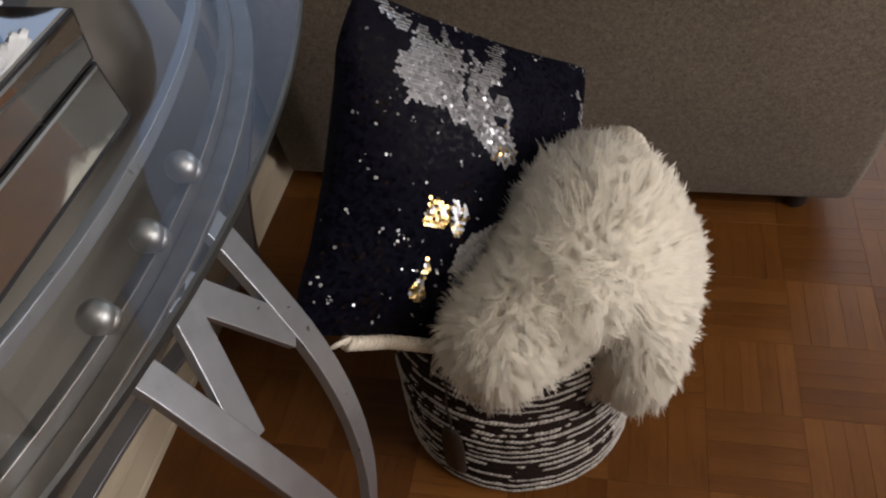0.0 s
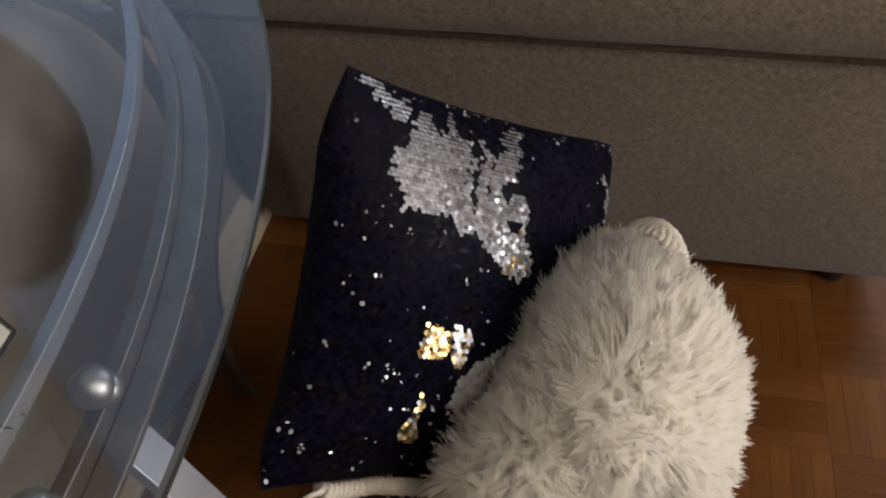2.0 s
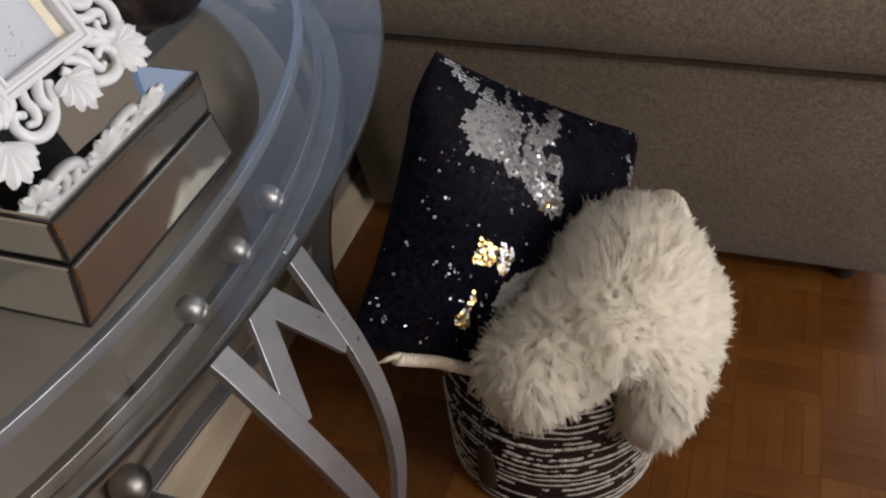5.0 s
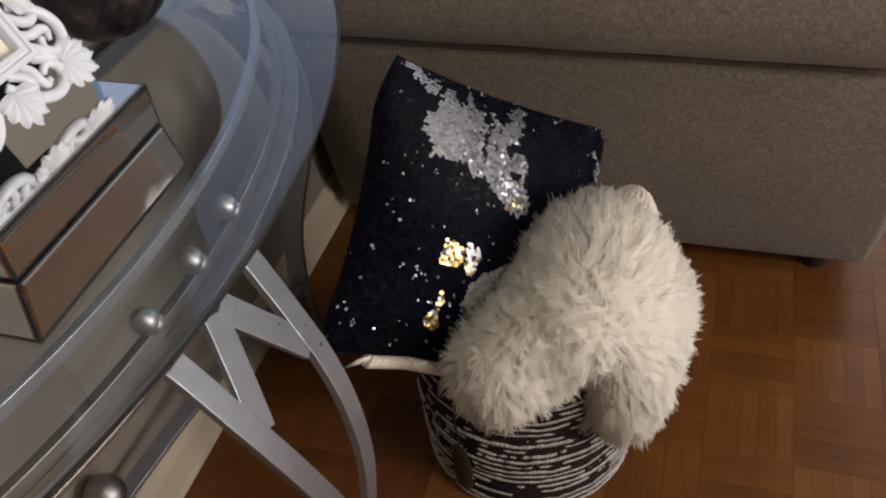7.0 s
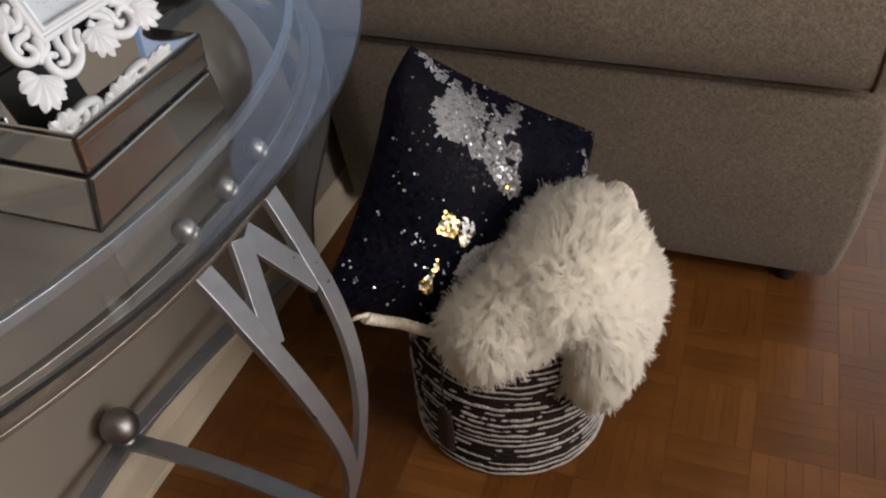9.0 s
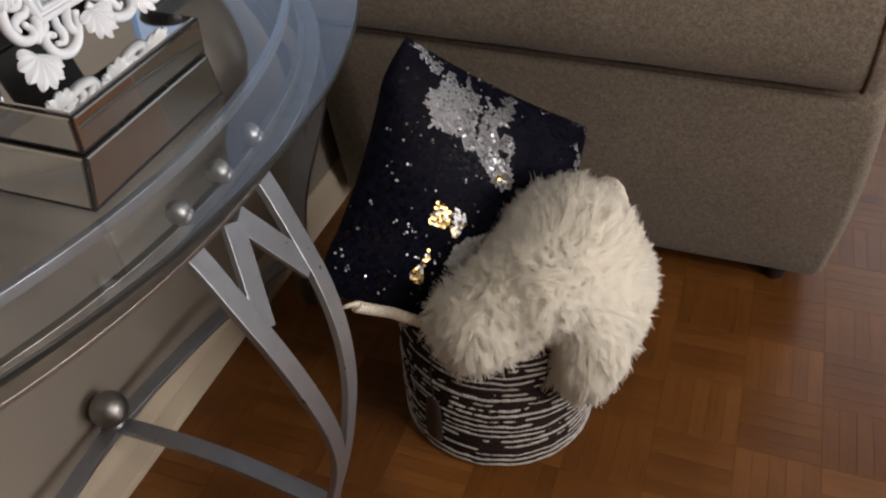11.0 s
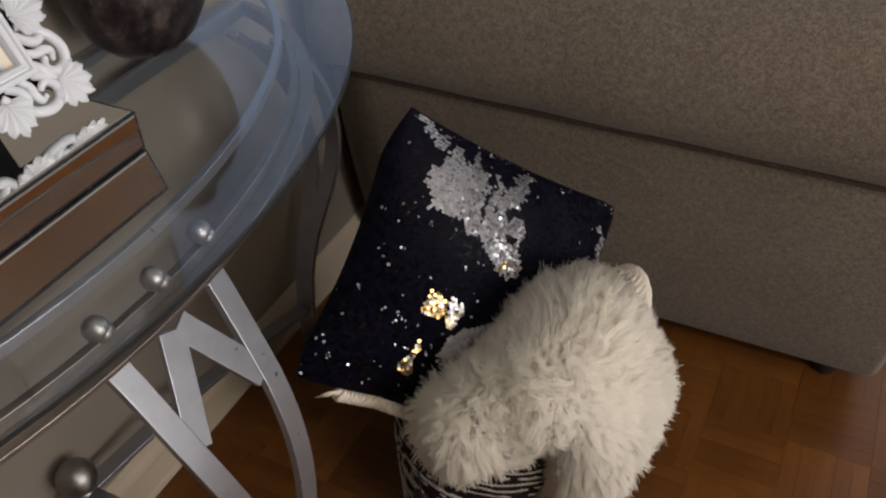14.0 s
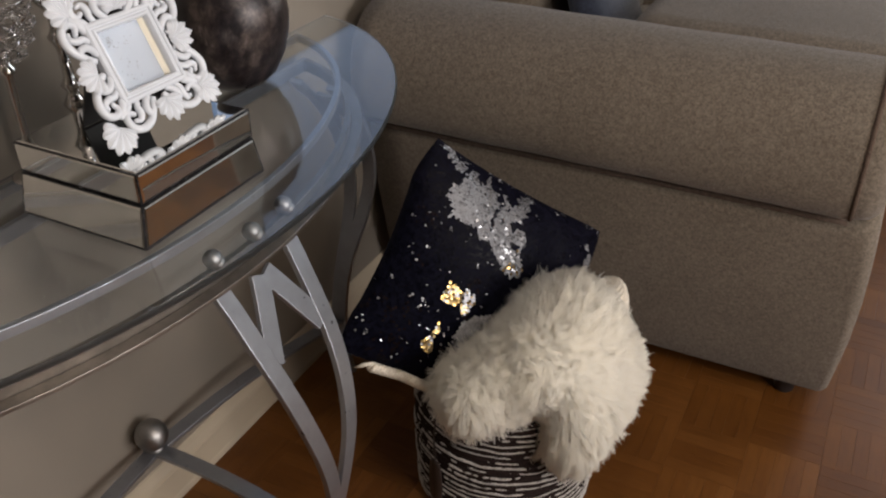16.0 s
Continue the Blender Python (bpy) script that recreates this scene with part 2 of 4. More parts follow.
M_LEAD = metal_material("dark_bevel_edge", (0.06, 0.06, 0.065), 0.25, 0.7, 0.1)
M_WHITE = paint_material("pearl_white_paint", (0.66, 0.695, 0.745), 0.16, 0.05, 0.1)
M_PAPER = paint_material("photo_paper", (0.82, 0.89, 0.98), 0.35, 0.02, 0.02)
M_LIP = paint_material("cream_liner", (0.74, 0.70, 0.58), 0.5, 0.05, 0.02)
M_INK = paint_material("grey_ink", (0.45, 0.46, 0.48), 0.6, 0.05)
M_VASE = vase_material()
M_CHROME = metal_material("chrome", (0.72, 0.71, 0.70), 0.10, 1.0, 0.05)
M_CRYSTAL = glass_material("crystal", (0.97, 0.98, 1.0))
M_BLACK = paint_material("black_backing", (0.012, 0.011, 0.011), 0.6)
M_BLUE = fabric_material("navy_cushion", (0.018, 0.022, 0.035), (0.045, 0.055, 0.085))


# ---- mesh helpers ----
def part(name, bm, material, parent=None, label="", smooth=True, kind=""):
    me = bpy.data.meshes.new(name)
    bm.to_mesh(me)
    bm.free()
    for p in me.polygons:
        p.use_smooth = smooth
    for m in (material if isinstance(material, (list, tuple)) else [material]):
        me.materials.append(m)
    ob = new(name, me)
    ob.parent = parent
    return tagged(ob, label, kind=kind)


def from_data(name, verts, faces, material, parent=None, label="", smooth=True, kind=""):
    me = bpy.data.meshes.new(name)
    me.from_pydata([tuple(v) for v in verts], [], faces)
    me.polygons.foreach_set("use_smooth", [smooth] * len(me.polygons))
    me.materials.append(material)
    ob = new(name, me)
    ob.parent = parent
    return tagged(ob, label, kind=kind)


def thing(name, place, label, category, group="", kind=""):
    ob = new(name)
    ob.location = place
    ob.empty_display_size = 0.05
    return tagged(ob, label, category, group, kind)


def settle(root):
    """Keeps the parts, which were built in world places, where they are under their thing."""
    for ob in root.children:
        ob.matrix_parent_inverse = Matrix.Translation(root.location).inverted()


def box(bm, lo, hi, bevel=0.0, segs=2):
    made = bmesh.ops.create_cube(bm, size=1.0, matrix=Matrix.Translation([(a + b) / 2 for a, b in zip(lo, hi)]) @ Matrix.Diagonal([b - a for a, b in zip(lo, hi)] + [1]))
    if bevel:
        edges = list({e for v in made["verts"] for e in v.link_edges})
        bmesh.ops.bevel(bm, geom=edges, offset=bevel, segments=segs, affect="EDGES", profile=0.5)


def plain_box(name, lo, hi, material, parent=None, label="", bevel=0.0, segs=2, kind=""):
    bm = bmesh.new()
    box(bm, lo, hi, bevel, segs)
    return part(name, bm, material, parent, label, smooth=bevel > 0 and segs > 2, kind=kind)


def lathe(bm, profile, centre, segs=32):
    """Turns (radius, height) pairs round the upright axis through centre."""
    rings = []
    for r, z in profile:
        rings.append([bm.verts.new((centre[0] + r * math.cos(2 * math.pi * i / segs), centre[1] + r * math.sin(2 * math.pi * i / segs), centre[2] + z)) for i in range(segs)])
    for a, b in zip(rings, rings[1:]):
        for i in range(segs):
            j = (i + 1) % segs
            bm.faces.new((a[i], a[j], b[j], b[i]))
    bm.faces.new(rings[0][::-1])
    bm.faces.new(rings[-1])


def tube(bm, path, radius, sides=8, closed=False):
    """A round tube along the points of path; radius is a number or one for each point."""
    pts = [Vector(p) for p in path]
    n = len(pts)
    rings, up = [], Vector((0.3, 0.2, 1)).normalized()
    for i, p in enumerate(pts):
        a = pts[(i - 1) % n] if closed or i else p
        b = pts[(i + 1) % n] if closed or i < n - 1 else p
        d = (b - a).normalized()
        side = d.cross(up)
        side = side.normalized() if side.length > 1e-4 else Vector((1, 0, 0))
        nrm = side.cross(d).normalized()
        up = nrm
        r = radius[i] if isinstance(radius, (list, tuple)) else radius
        rings.append([bm.verts.new(p + r * (math.cos(2 * math.pi * k / sides) * side + math.sin(2 * math.pi * k / sides) * nrm)) for k in range(sides)])
    for i in range(n if closed else n - 1):
        a, b = rings[i], rings[(i + 1) % n]
        for k in range(sides):
            m = (k + 1) % sides
            bm.faces.new((a[k], a[m], b[m], b[k]))
    if not closed:
        bm.faces.new(rings[0][::-1])
        bm.faces.new(rings[-1])


def flat_bar(bm, path, widths, normals, width, thick):
    """A flat bar along path; widths and normals are the directions across its face and out of it."""
    rings = []
    for p, w, n in zip(path, widths, normals):
        p, w, n = Vector(p), Vector(w).normalized() * width / 2, Vector(n).normalized() * thick / 2
        rings.append([bm.verts.new(p + a * w + b * n) for a, b in ((-1, -1), (1, -1), (1, 1), (-1, 1))])
    for a, b in zip(rings, rings[1:]):
        for k in range(4):
            m = (k + 1) % 4
            bm.faces.new((a[k], a[m], b[m], b[k]))
    bm.faces.new(rings[0][::-1])
    bm.faces.new(rings[-1])
    bmesh.ops.recalc_face_normals(bm, faces=bm.faces)


def sharp_bevel(ob, width=0.0012):
    m = ob.modifiers.new("bevel", "BEVEL")
    m.width, m.segments, m.limit_method, m.angle_limit, m.harden_normals = width, 2, "ANGLE", radians(40), True
    return ob


# ---- room ----
floor = plain_box("floor", (-0.015, ROOM_Y0, -0.10), (ROOM_X, ROOM_Y1, -0.0085), M_JOINT)
tagged(floor, "brown mosaic parquet floor of small wooden strips", "floor", kind="structure")
bm = bmesh.new()
for lo, hi in (((-0.135, ROOM_Y0, -0.1), (-0.015, WEST[0], ROOM_H)), ((-0.135, WEST[1], -0.1), (-0.015, ROOM_Y1, ROOM_H)),
               ((-0.135, WEST[0], -0.1), (-0.015, WEST[1], WEST[2])), ((-0.135, WEST[0], WEST[3]), (-0.015, WEST[1], ROOM_H))):
    box(bm, lo, hi)
tagged(part("wall_west", bm, M_WALL, smooth=False), "plain greige painted wall behind the console table and sofa", "wall", kind="structure")
bm = bmesh.new()
for lo, hi in (((-0.135, -0.1), (NORTH[0], ROOM_H)), ((NORTH[1], -0.1), (ROOM_X + 0.12, ROOM_H)), ((NORTH[0], -0.1), (NORTH[1], NORTH[2])), ((NORTH[0], NORTH[3]), (NORTH[1], ROOM_H))):
    box(bm, (lo[0], ROOM_Y1, lo[1]), (hi[0], ROOM_Y1 + 0.12, hi[1]))
tagged(part("wall_north", bm, M_WALL, smooth=False), "plain greige painted wall with a window opening past the sofa", "wall", kind="structure")
wall_s = plain_box("wall_south", (-0.135, ROOM_Y0 - 0.12, -0.1), (ROOM_X + 0.12, ROOM_Y0, ROOM_H), M_WALL)
tagged(wall_s, "plain greige painted wall", "wall", kind="structure")
bm = bmesh.new()
for lo, hi in (((ROOM_X, ROOM_Y0, -0.1), (ROOM_X + 0.12, EAST[0], ROOM_H)), ((ROOM_X, EAST[1], -0.1), (ROOM_X + 0.12, ROOM_Y1, ROOM_H)),
               ((ROOM_X, EAST[0], -0.1), (ROOM_X + 0.12, EAST[1], EAST[2])), ((ROOM_X, EAST[0], EAST[3]), (ROOM_X + 0.12, EAST[1], ROOM_H))):
    box(bm, lo, hi)
tagged(part("wall_east", bm, M_WALL, smooth=False), "plain greige painted wall with a window opening", "wall", kind="structure")
ceiling = plain_box("ceiling", (-0.135, ROOM_Y0 - 0.12, ROOM_H), (ROOM_X + 0.12, ROOM_Y1 + 0.12, ROOM_H + 0.1), M_CEIL)
tagged(ceiling, "plain white painted ceiling", "ceiling", kind="structure")

# baseboard: stepped and rounded profile run along the wall
bm = bmesh.new()
profile = [(-0.015, 0.0), (0.0, 0.0), (0.0, 0.012), (-0.002, 0.016), (-0.003, 0.066), (-0.002, 0.070), (-0.004, 0.080), (-0.009, 0.090), (-0.0125, 0.100), (-0.015, 0.102)]
ends = [[bm.verts.new((x, y, z)) for x, z in profile] for y in (ROOM_Y0, ROOM_Y1)]
for i in range(len(profile) - 1):
    bm.faces.new((ends[0][i], ends[0][i + 1], ends[1][i + 1], ends[1][i]))
bm.faces.new(ends[0][::-1])
bm.faces.new(ends[1])
tagged(part("baseboard", bm, M_BASE, smooth=False), "cream painted wooden baseboard with a moulded top", "baseboard", kind="structure")


# ---- sofa ----
SOFA_X0, SOFA_X1, PAD_X1 = 0.03, 1.045, 1.018


def sofa():
    root = thing("sofa", (0.55, 1.9, 0), "taupe chenille sofa with a padded overhanging arm, on dark feet", "sofa")

    # lower side panel of the arm: leans in a little towards the floor, front corner rounded
    bm = bmesh.new()
    zs = [0.05, 0.054, 0.065, 0.12, 0.22, 0.32, 0.42, 0.475, 0.49, 0.505, 0.52, 0.54]
    rings = []
    for z in zs:
        k = (z - 0.05) / 0.49
        y0 = 1.268 - 0.098 * k - 0.012 * math.sin(math.pi * k)
        x1 = SOFA_X1 + 0.026 + 0.012 * math.sin(math.pi * k) - 0.004 * (1 - k) ** 3
        if z < 0.06:
            y0, x1 = y0 + 0.005 * (0.06 - z) / 0.01, x1 - 0.005 * (0.06 - z) / 0.01
        y0 += 0.050 * max(0.0, (z - 0.50) / 0.04)
        r = 0.016 + 0.012 * k
        ring = [(SOFA_X0, y0)] + [(SOFA_X0 + (x1 - r - SOFA_X0) * i / 12, y0 - 0.003 * math.sin(math.pi * i / 12)) for i in range(1, 13)]
        ring += [(x1 - r + r * math.sin(a), y0 + r - r * math.cos(a)) for a in [math.pi / 2 * i / 8 for i in range(1, 9)]]
        ring += [(x1, 1.42), (SOFA_X0, 1.42)]
        rings.append([bm.verts.new((x, y, z)) for x, y in ring])
    for a, b in zip(rings, rings[1:]):
        n = len(a)
        for i in range(n):
            j = (i + 1) % n
            bm.faces.new((a[i], a[j], b[j], b[i]))
    bm.faces.new(rings[0][::-1])
    bm.faces.new(rings[-1])
    part("arm_panel", bm, M_SOFA, root)

    # the padded arm roll
    prof = [(1.175, 0.525), (1.150, 0.530), (1.128, 0.548), (1.114, 0.580), (1.110, 0.620), (1.114, 0.665), (1.126, 0.705), (1.148, 0.738),
            (1.180, 0.762), (1.220, 0.775), (1.265, 0.779), (1.310, 0.773), (1.350, 0.757), (1.385, 0.725), (1.402, 0.68), (1.408, 0.60), (1.405, 0.535)]
    cy, cz = 1.26, 0.65

    def roll(x, shrink):
        return [(x, cy + (y - cy) * shrink, cz + (z - cz) * shrink) for y, z in prof]
    bm = bmesh.new()
    xs = [(SOFA_X0, 1.0)] + [(SOFA_X0 + (PAD_X1 - 0.02 - SOFA_X0) * i / 24, 1.0 + 0.006 * math.sin(i * 1.1) * math.sin(math.pi * i / 24)) for i in range(1, 25)] + [(PAD_X1 - 0.004, 0.992), (PAD_X1, 0.975)]
    rings = [[bm.verts.new(p) for p in roll(x, s)] for x, s in xs]
    for a, b in zip(rings, rings[1:]):
        n = len(a)
        for i in range(n):
            j = (i + 1) % n
            bm.faces.new((a[i], a[j], b[j], b[i]))
    bm.faces.new(rings[0][::-1])
    bm.faces.new(rings[-1])
    part("arm_pad", bm, M_SOFA, root)

    # front end of the arm, slightly domed, and the piping round it
    bm = bmesh.new()
    fr = [[bm.verts.new(p) for p in roll(x, s)] for x, s in ((PAD_X1, 0.972), (PAD_X1 + 0.016, 0.972), (PAD_X1 + 0.032, 0.945), (PAD_X1 + 0.046, 0.86), (PAD_X1 + 0.054, 0.70), (PAD_X1 + 0.057, 0.4))]
    for a, b in zip(fr, fr[1:]):
        n = len(a)
        for i in range(n):
            j = (i + 1) % n
            bm.faces.new((a[i], a[j], b[j], b[i]))
    bm.faces.new(fr[-1])
    part("arm_front", bm, M_SOFA, root)
    bm = bmesh.new()
    tube(bm, roll(PAD_X1 + 0.002, 0.985), 0.0045, 8, closed=True)
    part("piping", bm, M_PIPE, root, "darker piping cord")
    # cord along the seam, dark enough to stand in for the shadow there
    bm = bmesh.new()
    tube(bm, [(SOFA_X0 + (PAD_X1 - SOFA_X0) * i / 16, 1.1715, 0.5125) for i in range(17)], 0.0052, 8)
    part("seam_welt", bm, M_PIPE, root, "welt under the arm pad, darkened for the seam's shadow")

    # body, seat and back
    plain_box("base_frame", (SOFA_X0 + 0.02, 1.40, 0.055), (SOFA_X1 - 0.015, 3.30, 0.30), M_SOFA, root, bevel=0.03, segs=4)
    plain_box("backrest", (SOFA_X0, 1.412, 0.28), (SOFA_X0 + 0.27, 3.30, 0.88), M_SOFA, root, bevel=0.07, segs=5)
    for y in (1.415, 2.36):
        plain_box("seat_cushion", (SOFA_X0 + 0.25, y, 0.30), (SOFA_X1 + 0.02, y + 0.93, 0.50), M_SOFA, root, bevel=0.055, segs=5)
    plain_box("loose_cushion", (0.50, 1.445, 0.495), (SOFA_X1 + 0.01, 1.98, 0.735), M_SOFA, root, bevel=0.06, segs=6)
    for x, y in ((0.985, 1.318), (0.12, 1.315), (0.965, 3.2), (0.12, 3.2)):
        bm = bmesh.new()
        lathe(bm, [(0.019, 0.0), (0.021, 0.004), (0.027, 0.05), (0.027, 0.058)], (x, y, 0.0), 24)
        part("foot", bm, M_FOOT, root, "dark plastic foot")
    settle(root)
    return root


sofa()


def sofa_cushion(place, size, turn, label):
    bm = bmesh.new()
    bmesh.ops.create_grid(bm, x_segments=24, y_segments=24, size=1.0)
    lower = bmesh.ops.duplicate(bm, geom=list(bm.faces))["geom"]
    low = {v for v in lower if isinstance(v, bmesh.types.BMVert)}
    for v in bm.verts:
        a, b = v.co.x, v.co.y
        k = max(0.0, (1 - a * a) * (1 - b * b)) ** 0.45
        v.co = Vector((a * (1 - 0.06 * (1 - b * b)) * size / 2, b * (1 - 0.06 * (1 - a * a)) * size / 2, (-1 if v in low else 1) * 0.06 * k))
    bmesh.ops.remove_doubles(bm, verts=bm.verts, dist=0.0006)
    bmesh.ops.recalc_face_normals(bm, faces=bm.faces)
    ob = part("throw_pillow", bm, M_BLUE)
    ob.matrix_world = pose(*place, *turn)
    return tagged(ob, label, "pillow")


sofa_cushion((0.40, 1.66, 0.68), 0.40, (0, 68, 6), "dark navy throw pillow leaning on the sofa back")


# ---- console table ----
T_X0, T_YC, T_A, T_B, T_TOP = -0.05, 0.39, 0.467, 0.682, 0.78
R_A, R_B = 0.383, 0.594
LEG = [(0.70, 0.322, 0.074), (0.65, 0.347, 0.070), (0.60, 0.372, 0.066), (0.55, 0.396, 0.061), (0.50, 0.414, 0.054), (0.45, 0.426, 0.045),
       (0.40, 0.432, 0.034), (0.35, 0.431, 0.022), (0.30, 0.426, 0.012), (0.25, 0.416, 0.008), (0.18, 0.398, 0.008), (0.10, 0.385, 0.008), (0.04, 0.385, 0.008), (0.0, 0.392, 0.008)]


END_LEG = [(0.70, 0.905, 0.074), (0.65, 0.955, 0.070), (0.60, 0.990, 0.066), (0.55, 1.015, 0.061), (0.50, 1.030, 0.054), (0.45, 1.034, 0.045),
           (0.40, 1.022, 0.034), (0.35, 0.995, 0.022), (0.30, 0.962, 0.012), (0.25, 0.938, 0.008), (0.18, 0.922, 0.008), (0.10, 0.918, 0.008), (0.04, 0.926, 0.008), (0.0, 0.938, 0.008)]


def half_ellipse(a, b, n=72, x_min=0.012):
    pts = []
    th = math.acos((x_min - T_X0) / a)
    for i in range(n + 1):
        t = -th + 2 * th * i / n
        pts.append((T_X0 + a * math.cos(t), T_YC + b * math.sin(t)))
    return pts


def leg_at(z, table):
    for (z1, x1, w1), (z0, x0, w0) in zip(table, table[1:]):
        if z0 <= z <= z1:
            k = (z - z0) / (z1 - z0)
            i = next(n for n, row in enumerate(table) if row[0] == z1)
            before, after = table[max(i - 1, 0)], table[min(i + 2, len(table) - 1)]

            def ease(a, b, c, d):
                ta, tb = (c - a) / 2, (d - b) / 2
                return b + ta * k + (3 * (c - b) - 2 * ta - tb) * k * k + (ta + tb - 2 * (c - b)) * k ** 3
            return ease(after[1], x0, x1, before[1]), ease(after[2], w0, w1, before[2])
    return table[0][1:]


def leg_normal(z, table):
    e = 0.03
    hi, lo = min(z + e, 0.70), max(z - e, 0)
    return Vector((1, 0, -(leg_at(hi, table)[0] - leg_at(lo, table)[0]) / (hi - lo))).normalized()


def console_leg(root, m, name, table, squeeze=1.0):
    """An open leg: two bowed flat bars that meet near the floor, with an inverted V between them. Built facing +x, round y = 0."""
    def bar(nm, yz, width, thick, holder):
        pts = [Vector((leg_at(z, table)[0], y * squeeze, z)) for y, z in yz]
        nrm = [leg_normal(z, table) for y, z in yz]
        wid = []
        for i, p in enumerate(pts):
            d = (pts[min(i + 1, len(pts) - 1)] - pts[max(i - 1, 0)]).normalized()
            wid.append(d.cross(nrm[i]).normalized())
        bm = bmesh.new()
        flat_bar(bm, [m @ p for p in pts], [m.to_3x3() @ w for w in wid], [m.to_3x3() @ n for n in nrm], width, thick)
        return sharp_bevel(part(nm, bm, M_SILVER, holder))
    zs = [0.70 * i / 30 for i in range(31)]
    leg = bar(name, [(-leg_at(z, table)[1], z) for z in zs], 0.027, 0.010, root)
    bar("leg_bar", [(leg_at(z, table)[1], z) for z in zs], 0.027, 0.010, leg)
    for s in (-1, 1):
        bar("brace", [(s * (0.005 + 0.050 * k), 0.668 - 0.099 * k) for k in (0, 0.25, 0.5, 0.75, 1)], 0.030, 0.008, leg)
    return leg


def console_table():
    root = thing("console_table", (0.2, T_YC, 0), "half-moon console table with clear glass top and silver legs", "table")
    # glass with an eased polished edge
    outer = half_ellipse(T_A, T_B)
    inner = half_ellipse(T_A - 0.0022, T_B - 0.0022)
    rims = [(half_ellipse(T_A - 0.002, T_B - 0.002), T_TOP - 0.0085), (outer, T_TOP - 0.0070), (outer, T_TOP - 0.0018), (inner, T_TOP)]
    bm = bmesh.new()
    rings = [[bm.verts.new((x, y, z)) for x, y in pts] for pts, z in rims]
    for a, b in zip(rings, rings[1:]):
        n = len(a)
        for i in range(n):
            j = (i + 1) % n
            bm.faces.new((a[i], a[j], b[j], b[i]))
    for f in bm.faces:
        f.material_index = 1
    bm.faces.new(rings[0][::-1])
    bm.faces.new(rings[-1])
    bmesh.ops.recalc_face_normals(bm, faces=bm.faces)
    top = part("glass_top", bm, [M_GLASS, M_GLASSEDGE], root, "clear glass top with a polished edge", smooth=False)
    top.visible_shadow = False
    # rails
    for nm, z0, z1, grow in (("upper_rail", 0.7545, 0.7672, -0.014), ("lower_rail", 0.693, 0.7155, 0.0)):
        pts = half_ellipse(R_A + grow, R_B + grow, 72, 0.02)
        bm = bmesh.new()
        path = [Vector((x, y, (z0 + z1) / 2)) for x, y in pts]
        nrm = []
        for i in range(len(path)):
            d = path[min(i + 1, len(path) - 1)] - path[max(i - 1, 0)]
            nrm.append(Vector((d.y, -d.x, 0)))
        flat_bar(bm, path, [Vector((0, 0, 1))] * len(path), nrm, z1 - z0, 0.009 if grow else 0.010)
        sharp_bevel(part(nm, bm, M_SILVER if grow else M_RAIL, root))
        bm = bmesh.new()
        box(bm, (0.012, pts[0][1] - 0.006, z0), (0.022, pts[-1][1] + 0.006, z1), 0.001, 1)
        part("back_rail", bm, M_SILVER, root, smooth=False)
    # flat ring that the legs are fixed under
    path = [Vector((x, y, 0.6985)) for x, y in half_ellipse(R_A + 0.0145, R_B + 0.0145, 72, 0.02)]
    nrm = []
    for i in range(len(path)):
        d = path[min(i + 1, len(path) - 1)] - path[max(i - 1, 0)]
        nrm.append(Vector((d.y, -d.x, 0)))
    bm = bmesh.new()
    flat_bar(bm, path, nrm, [Vector((0, 0, 1))] * len(path), 0.018, 0.006)
    sharp_bevel(part("flat_ring", bm, M_RAIL, root))
    # balls between the rails, over each leg
    spots = [math.asin(d / R_B) for d in (-0.060, 0.014, 0.088)]
    for t in spots:
        x, y = T_X0 + R_A * math.cos(t), T_YC + R_B * math.sin(t)
        bm = bmesh.new()
        bmesh.ops.create_uvsphere(bm, u_segments=24, v_segments=14, radius=0.0124, matrix=Matrix.Translation((x, y, 0.7276)))
        part("ball", bm, M_PEARL, root, "satin silver ball")
        # smaller ball, sunk into the first, imitates its doubled image in the glass
        bm = bmesh.new()
        bmesh.ops.create_uvsphere(bm, u_segments=20, v_segments=12, radius=0.0102, matrix=Matrix.Translation((x + 0.0036, y + 0.0034, 0.7215)))
        part("ball", bm, M_PEARL, root, "smaller ball standing in for the first ball's image in the glass")
    # legs: one in front, one at each end
    console_leg(root, pose(0, T_YC + 0.015, 0), "front_leg", LEG)
    console_leg(root, pose(0.086, 0, 0, 0, 0, 90), "end_leg", END_LEG, 0.55)
    console_leg(root, pose(0.086, 2 * T_YC, 0, 0, 0, -90), "end_leg", END_LEG, 0.55)
    # stretchers that meet in a ball by the wall
    hub = Vector((0.024, T_YC + 0.030, 0.187))
    for target in (Vector((0.392, T_YC + 0.015, 0.168)), Vector((0.085, 0.930, 0.150)), Vector((0.085, 2 * T_YC - 0.930, 0.150))):
        bm = bmesh.new()
        path = [hub.lerp(target, i / 12) + Vector((0, 0, 0.018 * math.sin(math.pi * i / 12))) for i in range(13)]
        d = (target - hub).normalized()
        w = d.cross(Vector((0, 0, 1))).normalized()
        flat_bar(bm, path, [w] * 13, [Vector((0, 0, 1))] * 13, 0.028, 0.008)
        sharp_bevel(part("stretcher", bm, M_SILVER, root))
    bm = bmesh.new()
    bmesh.ops.create_uvsphere(bm, u_segments=40, v_segments=24, radius=0.029, matrix=Matrix.Translation(hub + Vector((-0.002, 0, 0.034))))
    part("finial_ball", bm, M_PEARL, root, "satin nickel ball")
    bm = bmesh.new()
